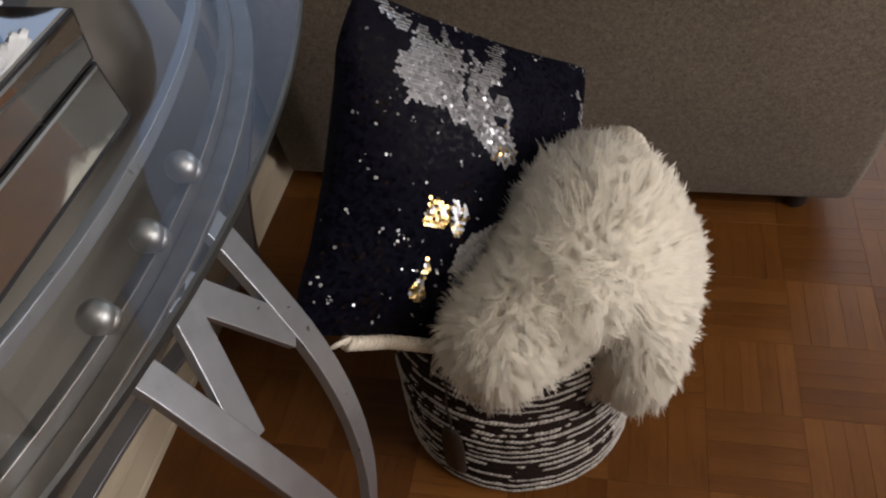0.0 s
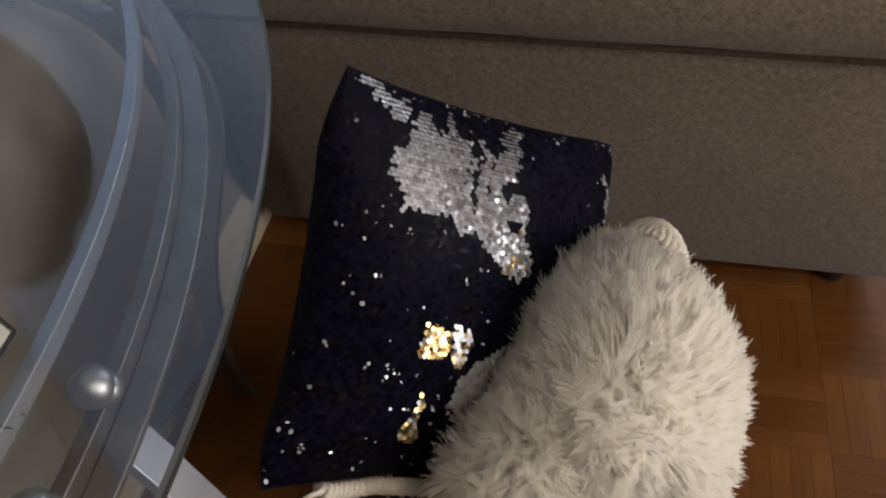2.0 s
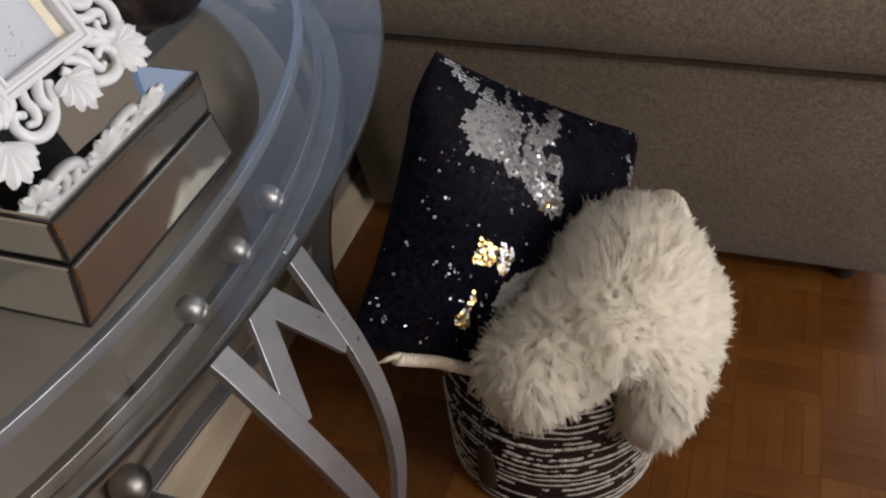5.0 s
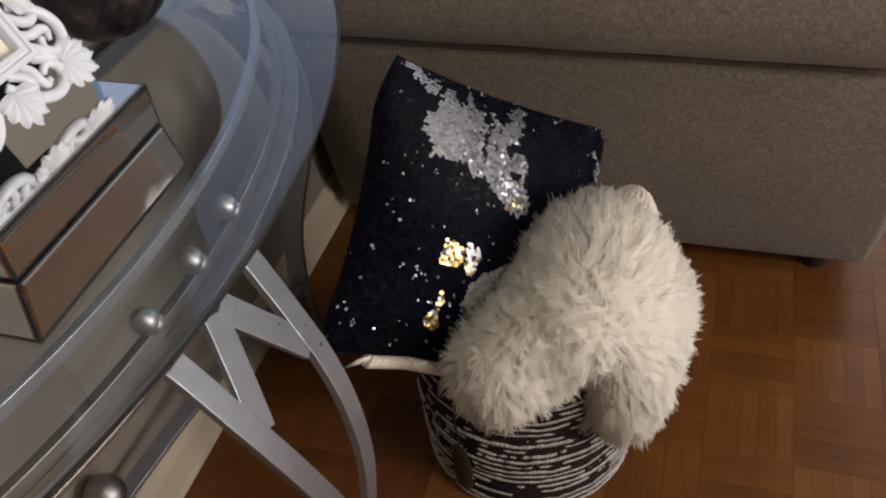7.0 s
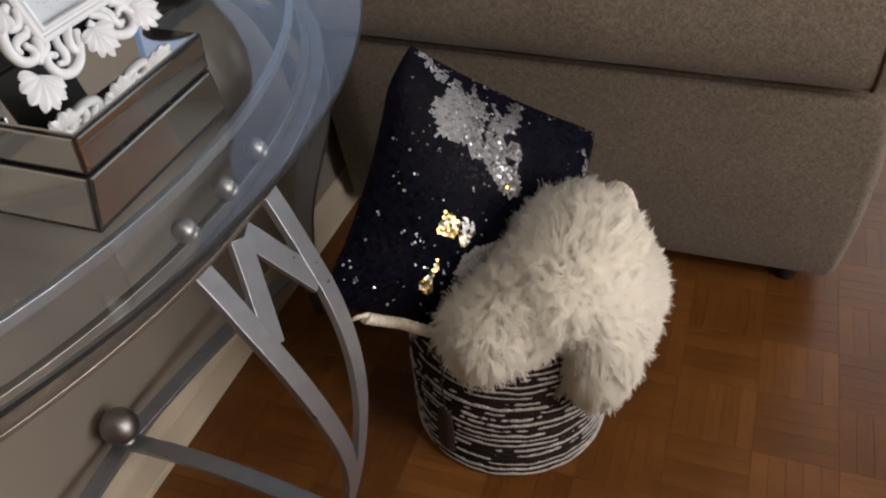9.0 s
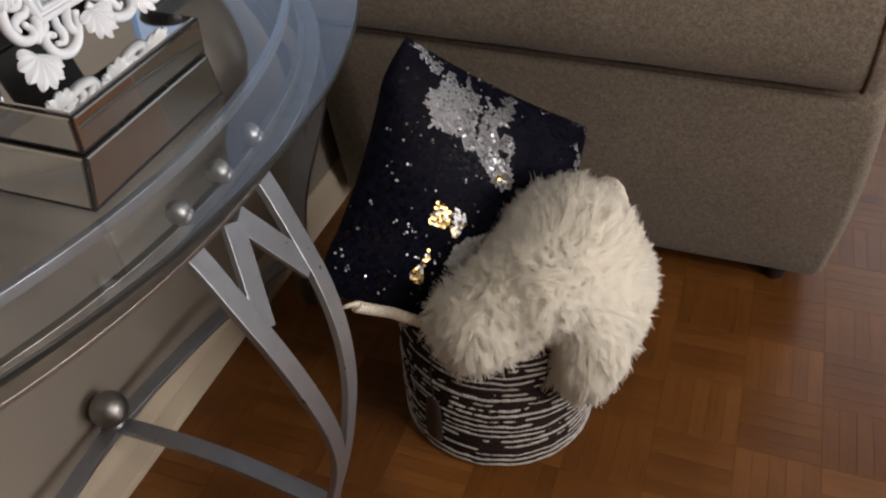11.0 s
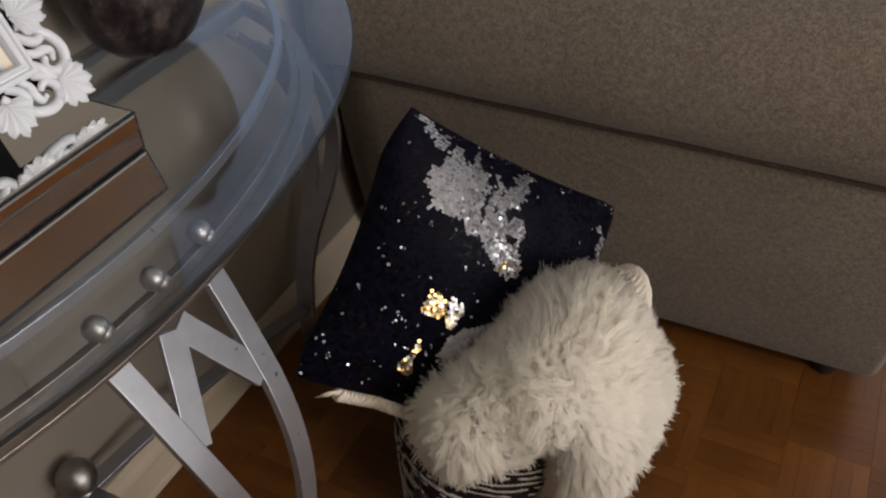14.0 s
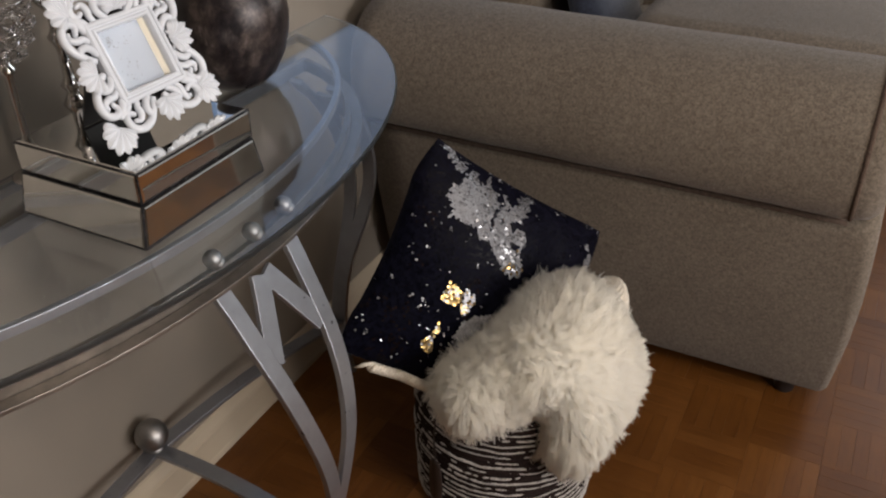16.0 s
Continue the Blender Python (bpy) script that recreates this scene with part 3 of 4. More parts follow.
    lathe(bm, [(0.017, 0), (0.019, 0.003), (0.012, 0.008)], hub + Vector((-0.002, 0, 0.003)), 28)
    part("collar", bm, M_PEARL, root)
    settle(root)
    return root


console_table()


# ---- basket ----
B_C, B_R, B_H = Vector((0.525, 0.818, 0.0)), 0.168, 0.285


def basket():
    root = thing("basket", B_C, "round black and white striped rope basket with cream rope handles", "basket")
    rnd = random.Random(5)
    # dark coiled wall
    bm = bmesh.new()
    rows = 22
    step = B_H / rows
    prof = [(0.02, 0.002), (B_R - 0.012, 0.002)]
    for i in range(rows):
        z = 0.004 + step * i
        bulge = 0.004 * math.sin(math.pi * i / rows)
        for k in range(5):
            a = -math.pi / 2 + math.pi * k / 4
            prof.append((B_R + bulge - 0.004 + 0.0045 * math.cos(a), z + step / 2 + step / 2 * math.sin(a)))
    prof += [(B_R - 0.008, B_H + 0.002), (B_R - 0.012, B_H - 0.004), (B_R - 0.012, 0.012), (0.02, 0.012)]
    lathe(bm, prof, B_C, 72)
    part("coiled_wall", bm, M_BLACKROPE, root, "black coiled rope wall")
    # white cord rows: two-ply, stitch by stitch, sinking here and there into the black
    stitches = 168
    for i in range(rows - 1):
        z = 0.004 + step * (i + 0.5)
        bulge = 0.004 * math.sin(math.pi * i / rows)
        bm = bmesh.new()
        n = stitches * 4
        path, rad = [], []
        wide = rnd.choice((0.0014, 0.0018, 0.0022, 0.0026))
        sunk = rnd.choice((-0.35, -0.15, 0.0, 0.2, 0.4)) if i > 1 else 0.8
        for k in range(n):
            a = 2 * math.pi * k / n
            w = noise.noise(Vector((math.cos(a) * 14, math.sin(a) * 14, i * 1.7)))
            w2 = noise.noise(Vector((math.cos(a) * 2.6, math.sin(a) * 2.6, i * 0.9 + 40)))
            sway = noise.noise(Vector((math.cos(a) * 5, math.sin(a) * 5, i * 0.35 + 80)))
            full = min(1.0, max(0.0, (0.55 * w + 1.25 * w2 + 0.95 + sunk - 0.45 * max(0.0, math.cos(a + 2.0))) * 1.8))
            saw = (k % 4) / 4 - 0.375
            r = B_R + bulge + 0.0004 - 0.0050 * (1 - full) - 0.0006 * abs(saw)
            path.append(B_C + Vector((r * math.cos(a), r * math.sin(a), z + 0.0022 * saw + 0.0014 * w + 0.0032 * sway)))
            rad.append(max(0.0003, wide * (1.0 + 0.40 * w2 + 0.55 * w) * (0.88, 1.0, 0.94, 0.74)[k % 4] * (0.35 + 0.65 * full)))
        tube(bm, path, rad, 5, closed=True)
        part("white_cord", bm, M_WHITEROPE, root)
    # rim
    bm = bmesh.new()
    for dr, dz in ((0.0, 0.0), (0.004, -0.008)):
        n = 150
        tube(bm, [B_C + Vector(((B_R + dr + 0.0009 * (k % 2)) * math.cos(2 * math.pi * k / n), (B_R + dr + 0.0009 * (k % 2)) * math.sin(2 * math.pi * k / n), B_H + dz + 0.002)) for k in range(n)], [0.0042 if k % 2 else 0.0034 for k in range(n)], 8, closed=True)
    part("rim", bm, M_BLACKROPE, root, "black rope rim")

    # handles: bundles of cream rope bent into loops
    def handle(angle, spread, out, up, tilt):
        bm = bmesh.new()
        d = Vector((math.cos(angle), math.sin(angle), 0))
        s = Vector((-d.y, d.x, 0))
        for strand in range(3):
            path, rad = [], []
            for k in range(97):
                t = math.pi * k / 96
                p = B_C + Vector((0, 0, B_H - 0.012)) + d * (B_R + 0.004 + out * math.sin(t) ** 0.8) - s * spread * math.cos(t) + Vector((0, 0, up * math.sin(t) ** 0.8))
                w = 2 * math.pi * (k / 13 + strand / 3)
                p += (d * tilt[0] + Vector((0, 0, tilt[1]))).normalized() * 0.0098 * math.cos(w) + (s * math.sin(t) + Vector((0, 0, math.cos(t)))).normalized() * 0.0050 * math.sin(w)
                path.append(p)
                rad.append(0.0064 + 0.0004 * math.sin(k * 2.1))
            tube(bm, path, rad, 8)
        return part("handle", bm, M_CREAMROPE, root, "cream twisted rope handle")
    handle(radians(50), 0.060, 0.046, 0.114, (0.9, 0.35))
    # the other handle is pressed outwards under the pillow's lower edge
    bm = bmesh.new()
    bend = [Vector(p) for p in ((0.500, 0.664, 0.262), (0.446, 0.674, 0.292), (0.398, 0.652, 0.322), (0.357, 0.622, 0.349), (0.352, 0.634, 0.337), (0.368, 0.690, 0.290), (0.402, 0.740, 0.262))]
    line = []
    for a, b in zip(bend, bend[1:]):
        n = max(4, int((b - a).length / 0.0022))
        line += [a.lerp(b, k / n) for k in range(n)]
    run = 0.0
    strands = [[], [], []]
    for i, p in enumerate(line):
        d = (line[min(i + 1, len(line) - 1)] - line[max(i - 1, 0)]).normalized()
        run += (p - line[max(i - 1, 0)]).length
        s1 = d.cross(Vector((0, 0, 1))).normalized()
        s2 = s1.cross(d)
        for k in range(3):
            w = 2 * math.pi * (run / 0.017 + k / 3)
            strands[k].append(p + 0.0058 * (math.cos(w) * s1 + math.sin(w) * s2))
    for path in strands:
        tube(bm, path, 0.0040, 8)
    part("handle", bm, M_CREAMROPE, root, "cream twisted rope handle")
    bm = bmesh.new()
    flat_bar(bm, [Vector((0.357, 0.618, 0.362)), Vector((0.340, 0.608, 0.352))], [Vector((0.8, 0.5, 0))] * 2, [Vector((0.5, -0.8, 0.3))] * 2, 0.020, 0.002)
    part("fabric_tag", bm, M_CREAMROPE, root, "small cream fabric tag")
    # dark leather tag on a string
    a0 = radians(-112.5)
    d = Vector((math.cos(a0), math.sin(a0), 0))
    sd = Vector((-d.y, d.x, 0))
    bm = bmesh.new()
    out = [(0.040, 0.026), (0.046, 0.032), (0.075, 0.036), (0.110, 0.034), (0.134, 0.026), (0.142, 0.015)]
    rings = []
    for z, w in out:
        rings.append([bm.verts.new(B_C + Vector((0, 0, z)) + d * (B_R + 0.0055 + e) + sd * (w / 2) * q) for q, e in ((-1, 0.0), (0, 0.0015), (1, 0.0), (1, 0.003), (0, 0.0045), (-1, 0.003))])
    for r1, r2 in zip(rings, rings[1:]):
        for k in range(6):
            m = (k + 1) % 6
            bm.faces.new((r1[k], r1[m], r2[m], r2[k]))
    bm.faces.new(rings[0][::-1])
    bm.faces.new(rings[-1])
    bmesh.ops.recalc_face_normals(bm, faces=bm.faces)
    tag = part("leather_tag", bm, M_LEATHER, root, "dark leather tag")
    bm = bmesh.new()
    tube(bm, [B_C + Vector((0, 0, 0.135 + 0.0125 * k)) + d * (B_R + 0.008) + sd * 0.002 * math.sin(k) for k in range(12)], 0.0015, 6)
    part("string", bm, M_LEATHER, tag, "dark string")
    settle(root)
    return root


basket()

# ---- sequin pillow ----
P_C = Vector((0.455, 0.8395, 0.411))
P_U, P_V, P_N = Vector((0.6299, 0.5109, -0.5849)), Vector((-0.0935, -0.6977, -0.7102)), Vector((0.771, -0.5021, 0.3917))
P_L = 0.400


def pillow_point(u, v, side=1, lift=0.0):
    a, b = 2 * u - 1, 2 * v - 1
    k = max(0.0, (1 - a * a) * (1 - b * b))
    x = a * (1 + 0.012 * (1 - b * b))
    x *= 1 + 0.022 * max(0.0, a)
    y = b * (1 - (0.050 if b < 0 else 0.025) * (1 - a * a))
    soft = max(0.0, a - b - 1.84)
    x, y = x * (1 - 0.12 * soft) + 0.14 * max(0.0, -a - b - 1.62), y * (1 - 0.12 * soft)
    hem = (-0.026 * math.sin(math.pi * (b + 1) / 0.55) if b < -0.45 else 0.030 * math.sin(math.pi * (b + 0.45) / 1.0) if b < 0.55 else -0.032 * math.sin(math.pi * (b - 0.55) / 0.45))
    x += hem * ((1 - a) / 2) ** 5
    wr = 0.0035 * noise.noise(Vector((u * 5, v * 5, 2.0))) * min(1, k * 6)
    return P_C + P_L / 2 * (x * P_U + y * P_V) + side * P_N * (0.071 * k ** 0.58 + wr + lift)


SILVER_PATCHES = (
    [(0.199, 0.064), (0.236, 0.05), (0.25, 0.079), (0.282, 0.09), (0.313, 0.008), (0.311, 0.073), (0.351, 0.11), (0.37, 0.139), (0.352, 0.17), (0.355, 0.208), (0.35, 0.25), (0.379, 0.291), (0.355, 0.327), (0.323, 0.323),
     (0.297, 0.295), (0.268, 0.281), (0.234, 0.292), (0.2, 0.279), (0.172, 0.297), (0.173, 0.26), (0.163, 0.223), (0.132, 0.214), (0.153, 0.191), (0.136, 0.165), (0.176, 0.137), (0.19, 0.107)],
    [(0.375, 0.071), (0.402, 0.08), (0.412, 0.104), (0.45, 0.112), (0.48, 0.083), (0.455, 0.07), (0.49, 0.041), (0.55, 0.027), (0.58, 0.033), (0.56, 0.077), (0.522, 0.108), (0.5, 0.16), (0.49, 0.2), (0.53, 0.209), (0.546, 0.245),
     (0.533, 0.289), (0.546, 0.327), (0.576, 0.362), (0.563, 0.402), (0.53, 0.422), (0.484, 0.414), (0.459, 0.39), (0.4, 0.345), (0.372, 0.322), (0.378, 0.271), (0.364, 0.196), (0.38, 0.15), (0.394, 0.116)],
    [(0.039, 0.005), (0.07, 0.001), (0.089, 0.01), (0.113, 0.017), (0.131, 0.04), (0.162, 0.04), (0.185, 0.04), (0.19, 0.068), (0.152, 0.091), (0.13, 0.08), (0.134, 0.06), (0.094, 0.055), (0.073, 0.038), (0.049, 0.028)],
    [(0.89, 0.115), (0.925, 0.085), (0.965, 0.105), (0.975, 0.17), (0.975, 0.26), (0.945, 0.25), (0.912, 0.19), (0.925, 0.15)])
# silver areas painted with a warm reflection
GOLD_SHINE_PATCHES = ([(0.263, 0.598), (0.278, 0.559), (0.322, 0.56), (0.345, 0.574), (0.353, 0.616), (0.33, 0.64), (0.289, 0.64), (0.263, 0.627)],
                [(0.3, 0.719), (0.32, 0.729), (0.33, 0.773), (0.328, 0.806), (0.344, 0.845), (0.348, 0.878), (0.319, 0.872), (0.28, 0.84), (0.293, 0.812), (0.309, 0.789), (0.303, 0.748)])
PALE_PATCH = [(0.345, 0.55), (0.375, 0.552), (0.408, 0.563), (0.421, 0.59), (0.408, 0.613), (0.408, 0.644), (0.395, 0.667), (0.367, 0.653), (0.363, 0.613)]
GREY_PATCH = [(0.398, 0.677), (0.465, 0.636), (0.56, 0.585), (0.60, 0.60), (0.56, 0.70), (0.504, 0.76), (0.47, 0.80), (0.427, 0.812), (0.397, 0.76)]
# small clusters of turned sequins: centre, reach, share turned
CLUSTERS = ((0.022, 0.83, 0.022, 0.55), (0.215, 0.685, 0.030, 0.45), (0.155, 0.665, 0.014, 0.7), (0.584, 0.10, 0.013, 0.6), (0.586, 0.145, 0.012, 0.6), (0.65, 0.03, 0.016, 0.6), (0.71, 0.04, 0.012, 0.7),
            (0.83, 0.012, 0.012, 0.7), (0.90, 0.015, 0.014, 0.7), (0.985, 0.035, 0.016, 0.8), (0.317, 0.012, 0.010, 0.8), (0.225, 0.028, 0.010, 0.7), (0.36, 0.44, 0.012, 0.6), (0.14, 0.45, 0.014, 0.5), (0.21, 0.33, 0.012, 0.5),
            (0.20, 0.86, 0.012, 0.5), (0.06, 0.62, 0.020, 0.35), (0.10, 0.52, 0.024, 0.30), (0.05, 0.36, 0.016, 0.35), (0.44, 0.50, 0.009, 0.6), (0.93, 0.09, 0.010, 0.5))


def inside(poly, x, y):
    hit = False
    for (x1, y1), (x2, y2) in zip(poly, poly[1:] + poly[:1]):
        if (y1 > y) != (y2 > y) and x < (x2 - x1) * (y - y1) / (y2 - y1) + x1:
            hit = not hit
    return hit


def sequin_pillow():
    root = thing("sequin_pillow", P_C, "navy sequin pillow with silver patches, some painted with a warm reflection, standing in the basket", "pillow")
    n = 40
    verts, faces = [], []
    for side in (1, -1):
        base = len(verts)
        for i in range(n + 1):
            for j in range(n + 1):
                verts.append(pillow_point(i / n, j / n, side))
        for i in range(n):
            for j in range(n):
                q = [base + i * (n + 1) + j, base + (i + 1) * (n + 1) + j, base + (i + 1) * (n + 1) + j + 1, base + i * (n + 1) + j + 1]
                faces.append(q[::-1] if side == 1 else q)
    from_data("cover", verts, faces, M_NAVY, root, "navy fabric cover")
    rnd = random.Random(11)
    sets = {"dark": ([], []), "silver": ([], []), "gold": ([], []), "grey": ([], []), "bronze": ([], [])}
    pitch_u, pitch_v = 0.0046 / P_L, 0.0040 / P_L
    rows = int(1 / pitch_v)
    for r in range(rows):
        v0 = (r + 0.5) * pitch_v
        for c in range(int(1 / pitch_u)):
            u = (c + 0.5 + 0.5 * (r % 2)) * pitch_u + rnd.uniform(-1, 1) * 0.0009
            v = v0 + rnd.uniform(-1, 1) * 0.0009
            if not 0.006 < u < 0.994:
                continue
            if not 0.01 < v < 0.992:
                continue
            wob = 0.008 * noise.noise(Vector((u * 40, v * 40, 0.5))) + rnd.gauss(0, 0.0035)
            wob2 = 0.008 * noise.noise(Vector((u * 40, v * 40, 7.5))) + rnd.gauss(0, 0.0035)
            fleck = noise.noise(Vector((u * 60, v * 60, 4.4)))
            pu, pv = u + wob + 0.006 * fleck, v + wob2 - 0.006 * fleck
            kind, stray = "dark", False
            if any(inside(p, pu, pv) for p in SILVER_PATCHES):
                kind = "silver"
                if abs(pu - 0.318 - 0.06 * (pv - 0.1)) < 0.007 and pv > 0.06 and rnd.random() < 0.5:
                    kind = "grey"
                elif pu > 0.48 and pv > 0.29 and rnd.random() < 0.16:
                    kind = "gold"
                elif pu > 0.40 and pv < 0.30 and noise.noise(Vector((u * 22, v * 22, 1.7))) > 0.30:
                    kind = "dark"
            elif any(inside(p, pu, pv) for p in GOLD_SHINE_PATCHES):
                kind = "gold" if rnd.random() < 0.80 else "silver"
            elif inside(PALE_PATCH, pu, pv):
                kind = "silver" if rnd.random() < 0.7 else "gold"
            elif inside(GREY_PATCH, pu, pv):
                kind = "grey"
            else:
                near = noise.noise(Vector((u * 7 + 3, v * 7, 3.3)))
                fine = noise.noise(Vector((u * 38, v * 38, 9.1)))
                chance = 0.002 + (0.42 if near > 0.0 and fine > 0.42 and u < 0.45 else 0.0) + (0.008 if u < 0.45 else 0)
                chance += 0.40 * (v < 0.028 and fine > 0.05)
                for cu, cv, reach, share in CLUSTERS:
                    if abs(u - cu) < reach and abs(v - cv) < reach:
                        chance += share * (1 - math.hypot(u - cu, v - cv) / reach * 0.8)
                # brown reflection painted over the lower left
                if u < 0.42 and v > 0.30 and noise.noise(Vector((u * 6 + 11, v * 6, 5.1))) > 0.15 and fleck > 0.0 and rnd.random() < 0.40:
                    kind = "bronze"
                if rnd.random() < chance:
                    kind, stray = ("silver" if rnd.random() < 0.50 else "grey"), True
            p = pillow_point(u, v)
            e = 0.004
            tu = (pillow_point(min(u + e, 1), v) - pillow_point(max(u - e, 0), v)).normalized()
            tv = (pillow_point(u, min(v + e, 1)) - pillow_point(u, max(v - e, 0))).normalized()
            nrm = tu.cross(tv)
            nrm = -nrm if nrm.dot(P_N) < 0 else nrm
            amp = {"dark": 0.04, "silver": 0.02, "gold": 0.20, "grey": 0.06, "bronze": 0.12}[kind]
            if kind == "silver" and (v > 0.27 and u > 0.42 or u > 0.9 or u < 0.08):
                amp = 0.16
            elif kind == "silver" and u > 0.27 and rnd.random() < (0.26 if v > 0.15 else 0.10):
                amp = 0.30
            if stray:
                amp = 0.25
            lean = 0.16 if kind in ("dark", "bronze") else -0.26
            nn = (nrm.normalized() + tv * lean + tu * rnd.gauss(0, amp) + tv * rnd.gauss(0, amp)).normalized()
            a = (tu - nn * tu.dot(nn)).normalized()
            b = nn.cross(a)
            vs, fs = sets[kind]
            at = len(vs)
            rad = 0.0030 if kind == "dark" else 0.0027 if not stray else rnd.uniform(0.0010, 0.0027)
            cpt = p + nrm.normalized() * (0.0012 if kind == "dark" else 0.0016)
            thin = rnd.uniform(0.25, 1.0) if stray else 1.0
            if stray:
                turn = rnd.uniform(0, math.pi)
                a, b = a * math.cos(turn) + b * math.sin(turn), b * math.cos(turn) - a * math.sin(turn)
            for k in range(8):
                t = math.pi / 4 * k
                vs.append(cpt + rad * (math.cos(t) * a + thin * math.sin(t) * b))
            fs.append([at + k for k in range(8)])
    for key, mat in (("dark", M_DARKSEQ), ("silver", M_SILVSEQ), ("gold", M_GOLDSHINESEQ), ("grey", M_GREYSEQ), ("bronze", M_BRONZESHINESEQ)):
        from_data(key + "_sequins", *sets[key], mat, root, {"dark": "glossy navy sequins", "silver": "brushed silver sequins", "gold": "gold glinting sequins", "grey": "dull grey sequins", "bronze": "dark bronze sequins"}[key], smooth=False, kind="stuff")
    settle(root)
    return root


sequin_pillow()

# ---- fur throw ----
FUR = [(0.532, 0.647, 0.314, 0.046), (0.517, 0.660, 0.337, 0.055), (0.600, 0.755, 0.355, 0.0925), (0.633, 0.816, 0.383, 0.106), (0.615, 0.897, 0.368, 0.072),
       (0.660, 0.842, 0.296, 0.112), (0.698, 0.782, 0.266, 0.056), (0.672, 0.742, 0.330, 0.060), (0.684, 0.728, 0.285, 0.055), (0.688, 0.716, 0.250, 0.049), (0.690, 0.709, 0.226, 0.038), (0.556, 0.695, 0.338, 0.072), (0.617, 0.699, 0.368, 0.050)]
PILE = 0.030


def fur_distance(p, shrink):
    """Distance to the soft union of the lumps, smaller by shrink, and the direction away from it."""
    d = np.stack([np.linalg.norm(p - np.array(c[:3]), axis=1) - (c[3] - shrink) for c in FUR])
    k = 60.0
    w = np.exp(-k * (d - d.min(axis=0)))
    dist = d.min(axis=0) - np.log(w.sum(axis=0)) / k
    g = sum((w[i] / w.sum(axis=0))[:, None] * (p - np.array(c[:3])) / np.linalg.norm(p - np.array(c[:3]), axis=1)[:, None] for i, c in enumerate(FUR))
    return dist, g / np.linalg.norm(g, axis=1)[:, None]


def fur_throw():
    root = thing("fur_throw", (0.62, 0.78, 0.285), "cream shaggy faux-fur throw draped over the basket rim", "throw")
    shrink = 0.0225
    rng = np.random.default_rng(3)
    # the hide under the pile
    bm = bmesh.new()
    for x, y, z, r in FUR:
        bmesh.ops.create_icosphere(bm, subdivisions=3, radius=r - shrink + 0.0015, matrix=Matrix.Translation((x, y, z)))
    hide = part("hide", bm, M_HIDE, root, "cream woven backing")
    m = hide.modifiers.new("remesh", "REMESH")
    m.mode, m.voxel_size, m.use_smooth_shade = "VOXEL", 0.007, True

    # the crease between the two hanging folds: distance to its line
    def fold(p):
        a, b = np.array((0.655, 0.690, 0.360)), np.array((0.640, 0.700, 0.290))
        k = np.clip((p - a) @ (b - a) / ((b - a) @ (b - a)), 0, 1)
        return np.linalg.norm(p - (a + k[:, None] * (b - a)), axis=1)

    # roots on the surface, gathered in locks
    def surface(count):
        p = np.concatenate([np.array(c[:3]) + (lambda q: q / np.linalg.norm(q, axis=1)[:, None])(rng.normal(size=(int(count * c[3] ** 2 * 40), 3))) * c[3] for c in FUR])
        for _ in range(6):
            d, g = fur_distance(p, shrink)
            p = p - d[:, None] * g
        d, g = fur_distance(p, shrink)
        # evenly thinned: drop roots where lumps overlap
        ok = np.abs(d) < 0.003
        rel = p - np.array(P_C)
        a, b, c = rel @ np.array(P_U) * 2 / P_L, rel @ np.array(P_V) * 2 / P_L, rel @ np.array(P_N)
        kk = np.clip((1 - a * a) * (1 - b * b), 0, 1) ** 0.58 * 0.071
        ok &= ~((np.abs(a) < 1) & (np.abs(b) < 1) & (np.abs(c) < kk + 0.002))
        rr = np.linalg.norm(p[:, :2] - np.array(B_C)[:2], axis=1)
        ok &= ~((rr < B_R + 0.004) & (p[:, 2] < B_H - 0.01))
        return p[ok], g[ok]
    lp, lg = surface(7000)
    # the pile fans out on all sides from the fold that runs over the front of the drape
    bend = np.array(((0.528, 0.655, 0.372), (0.595, 0.688, 0.428), (0.630, 0.700, 0.428), (0.662, 0.700, 0.385)))
    out, far = None, None
    for a, b in zip(bend, bend[1:]):
        k = np.clip((lp - a) @ (b - a) / ((b - a) @ (b - a)), 0, 1)
        o = lp - (a + k[:, None] * (b - a))
        d = np.linalg.norm(o, axis=1)
        out = o if out is None else np.where((d < far)[:, None], o, out)
        far = d if far is None else np.minimum(far, d)
    comb = out / np.linalg.norm(out, axis=1)[:, None] + np.array((0.0, -0.05, -0.20)) + rng.normal(size=lp.shape) * (0.22 + 0.95 * np.exp(-(far / 0.034) ** 2))[:, None]
    comb = comb - (comb * lg).sum(1)[:, None] * lg
    comb /= np.linalg.norm(comb, axis=1)[:, None]
    stand = rng.uniform(0.38, 0.54, len(lp)) + 0.40 * (rng.random(len(lp)) < 0.06)
    lock_dir = lg * stand[:, None] + comb + rng.normal(size=lp.shape) * 0.10
    lock_dir /= np.linalg.norm(lock_dir, axis=1)[:, None]
    lock_len = PILE * (rng.uniform(0.84, 1.16, len(lp)) + 0.42 * (rng.random(len(lp)) < 0.14)) * np.clip(0.45 + (fold(lp) - 0.012) / 0.030, 0.45, 1.0)
    sp, sg = surface(80000)
    # nearest lock for each strand
    tree = KDTree(len(lp))
    for i, p in enumerate(lp.tolist()):
        tree.insert(p, i)
    tree.balance()
    near = np.array([tree.find(p)[1] for p in sp.tolist()])
    tips = lp[near] + lock_dir[near] * lock_len[near][:, None] + rng.normal(size=sp.shape) * 0.0036
    tips = tips + (sp - lp[near]) * 0.80
    sway = (rng.normal(size=lp.shape) * 0.0022)[near]
    along = tips - sp
    along /= np.linalg.norm(along, axis=1)[:, None]
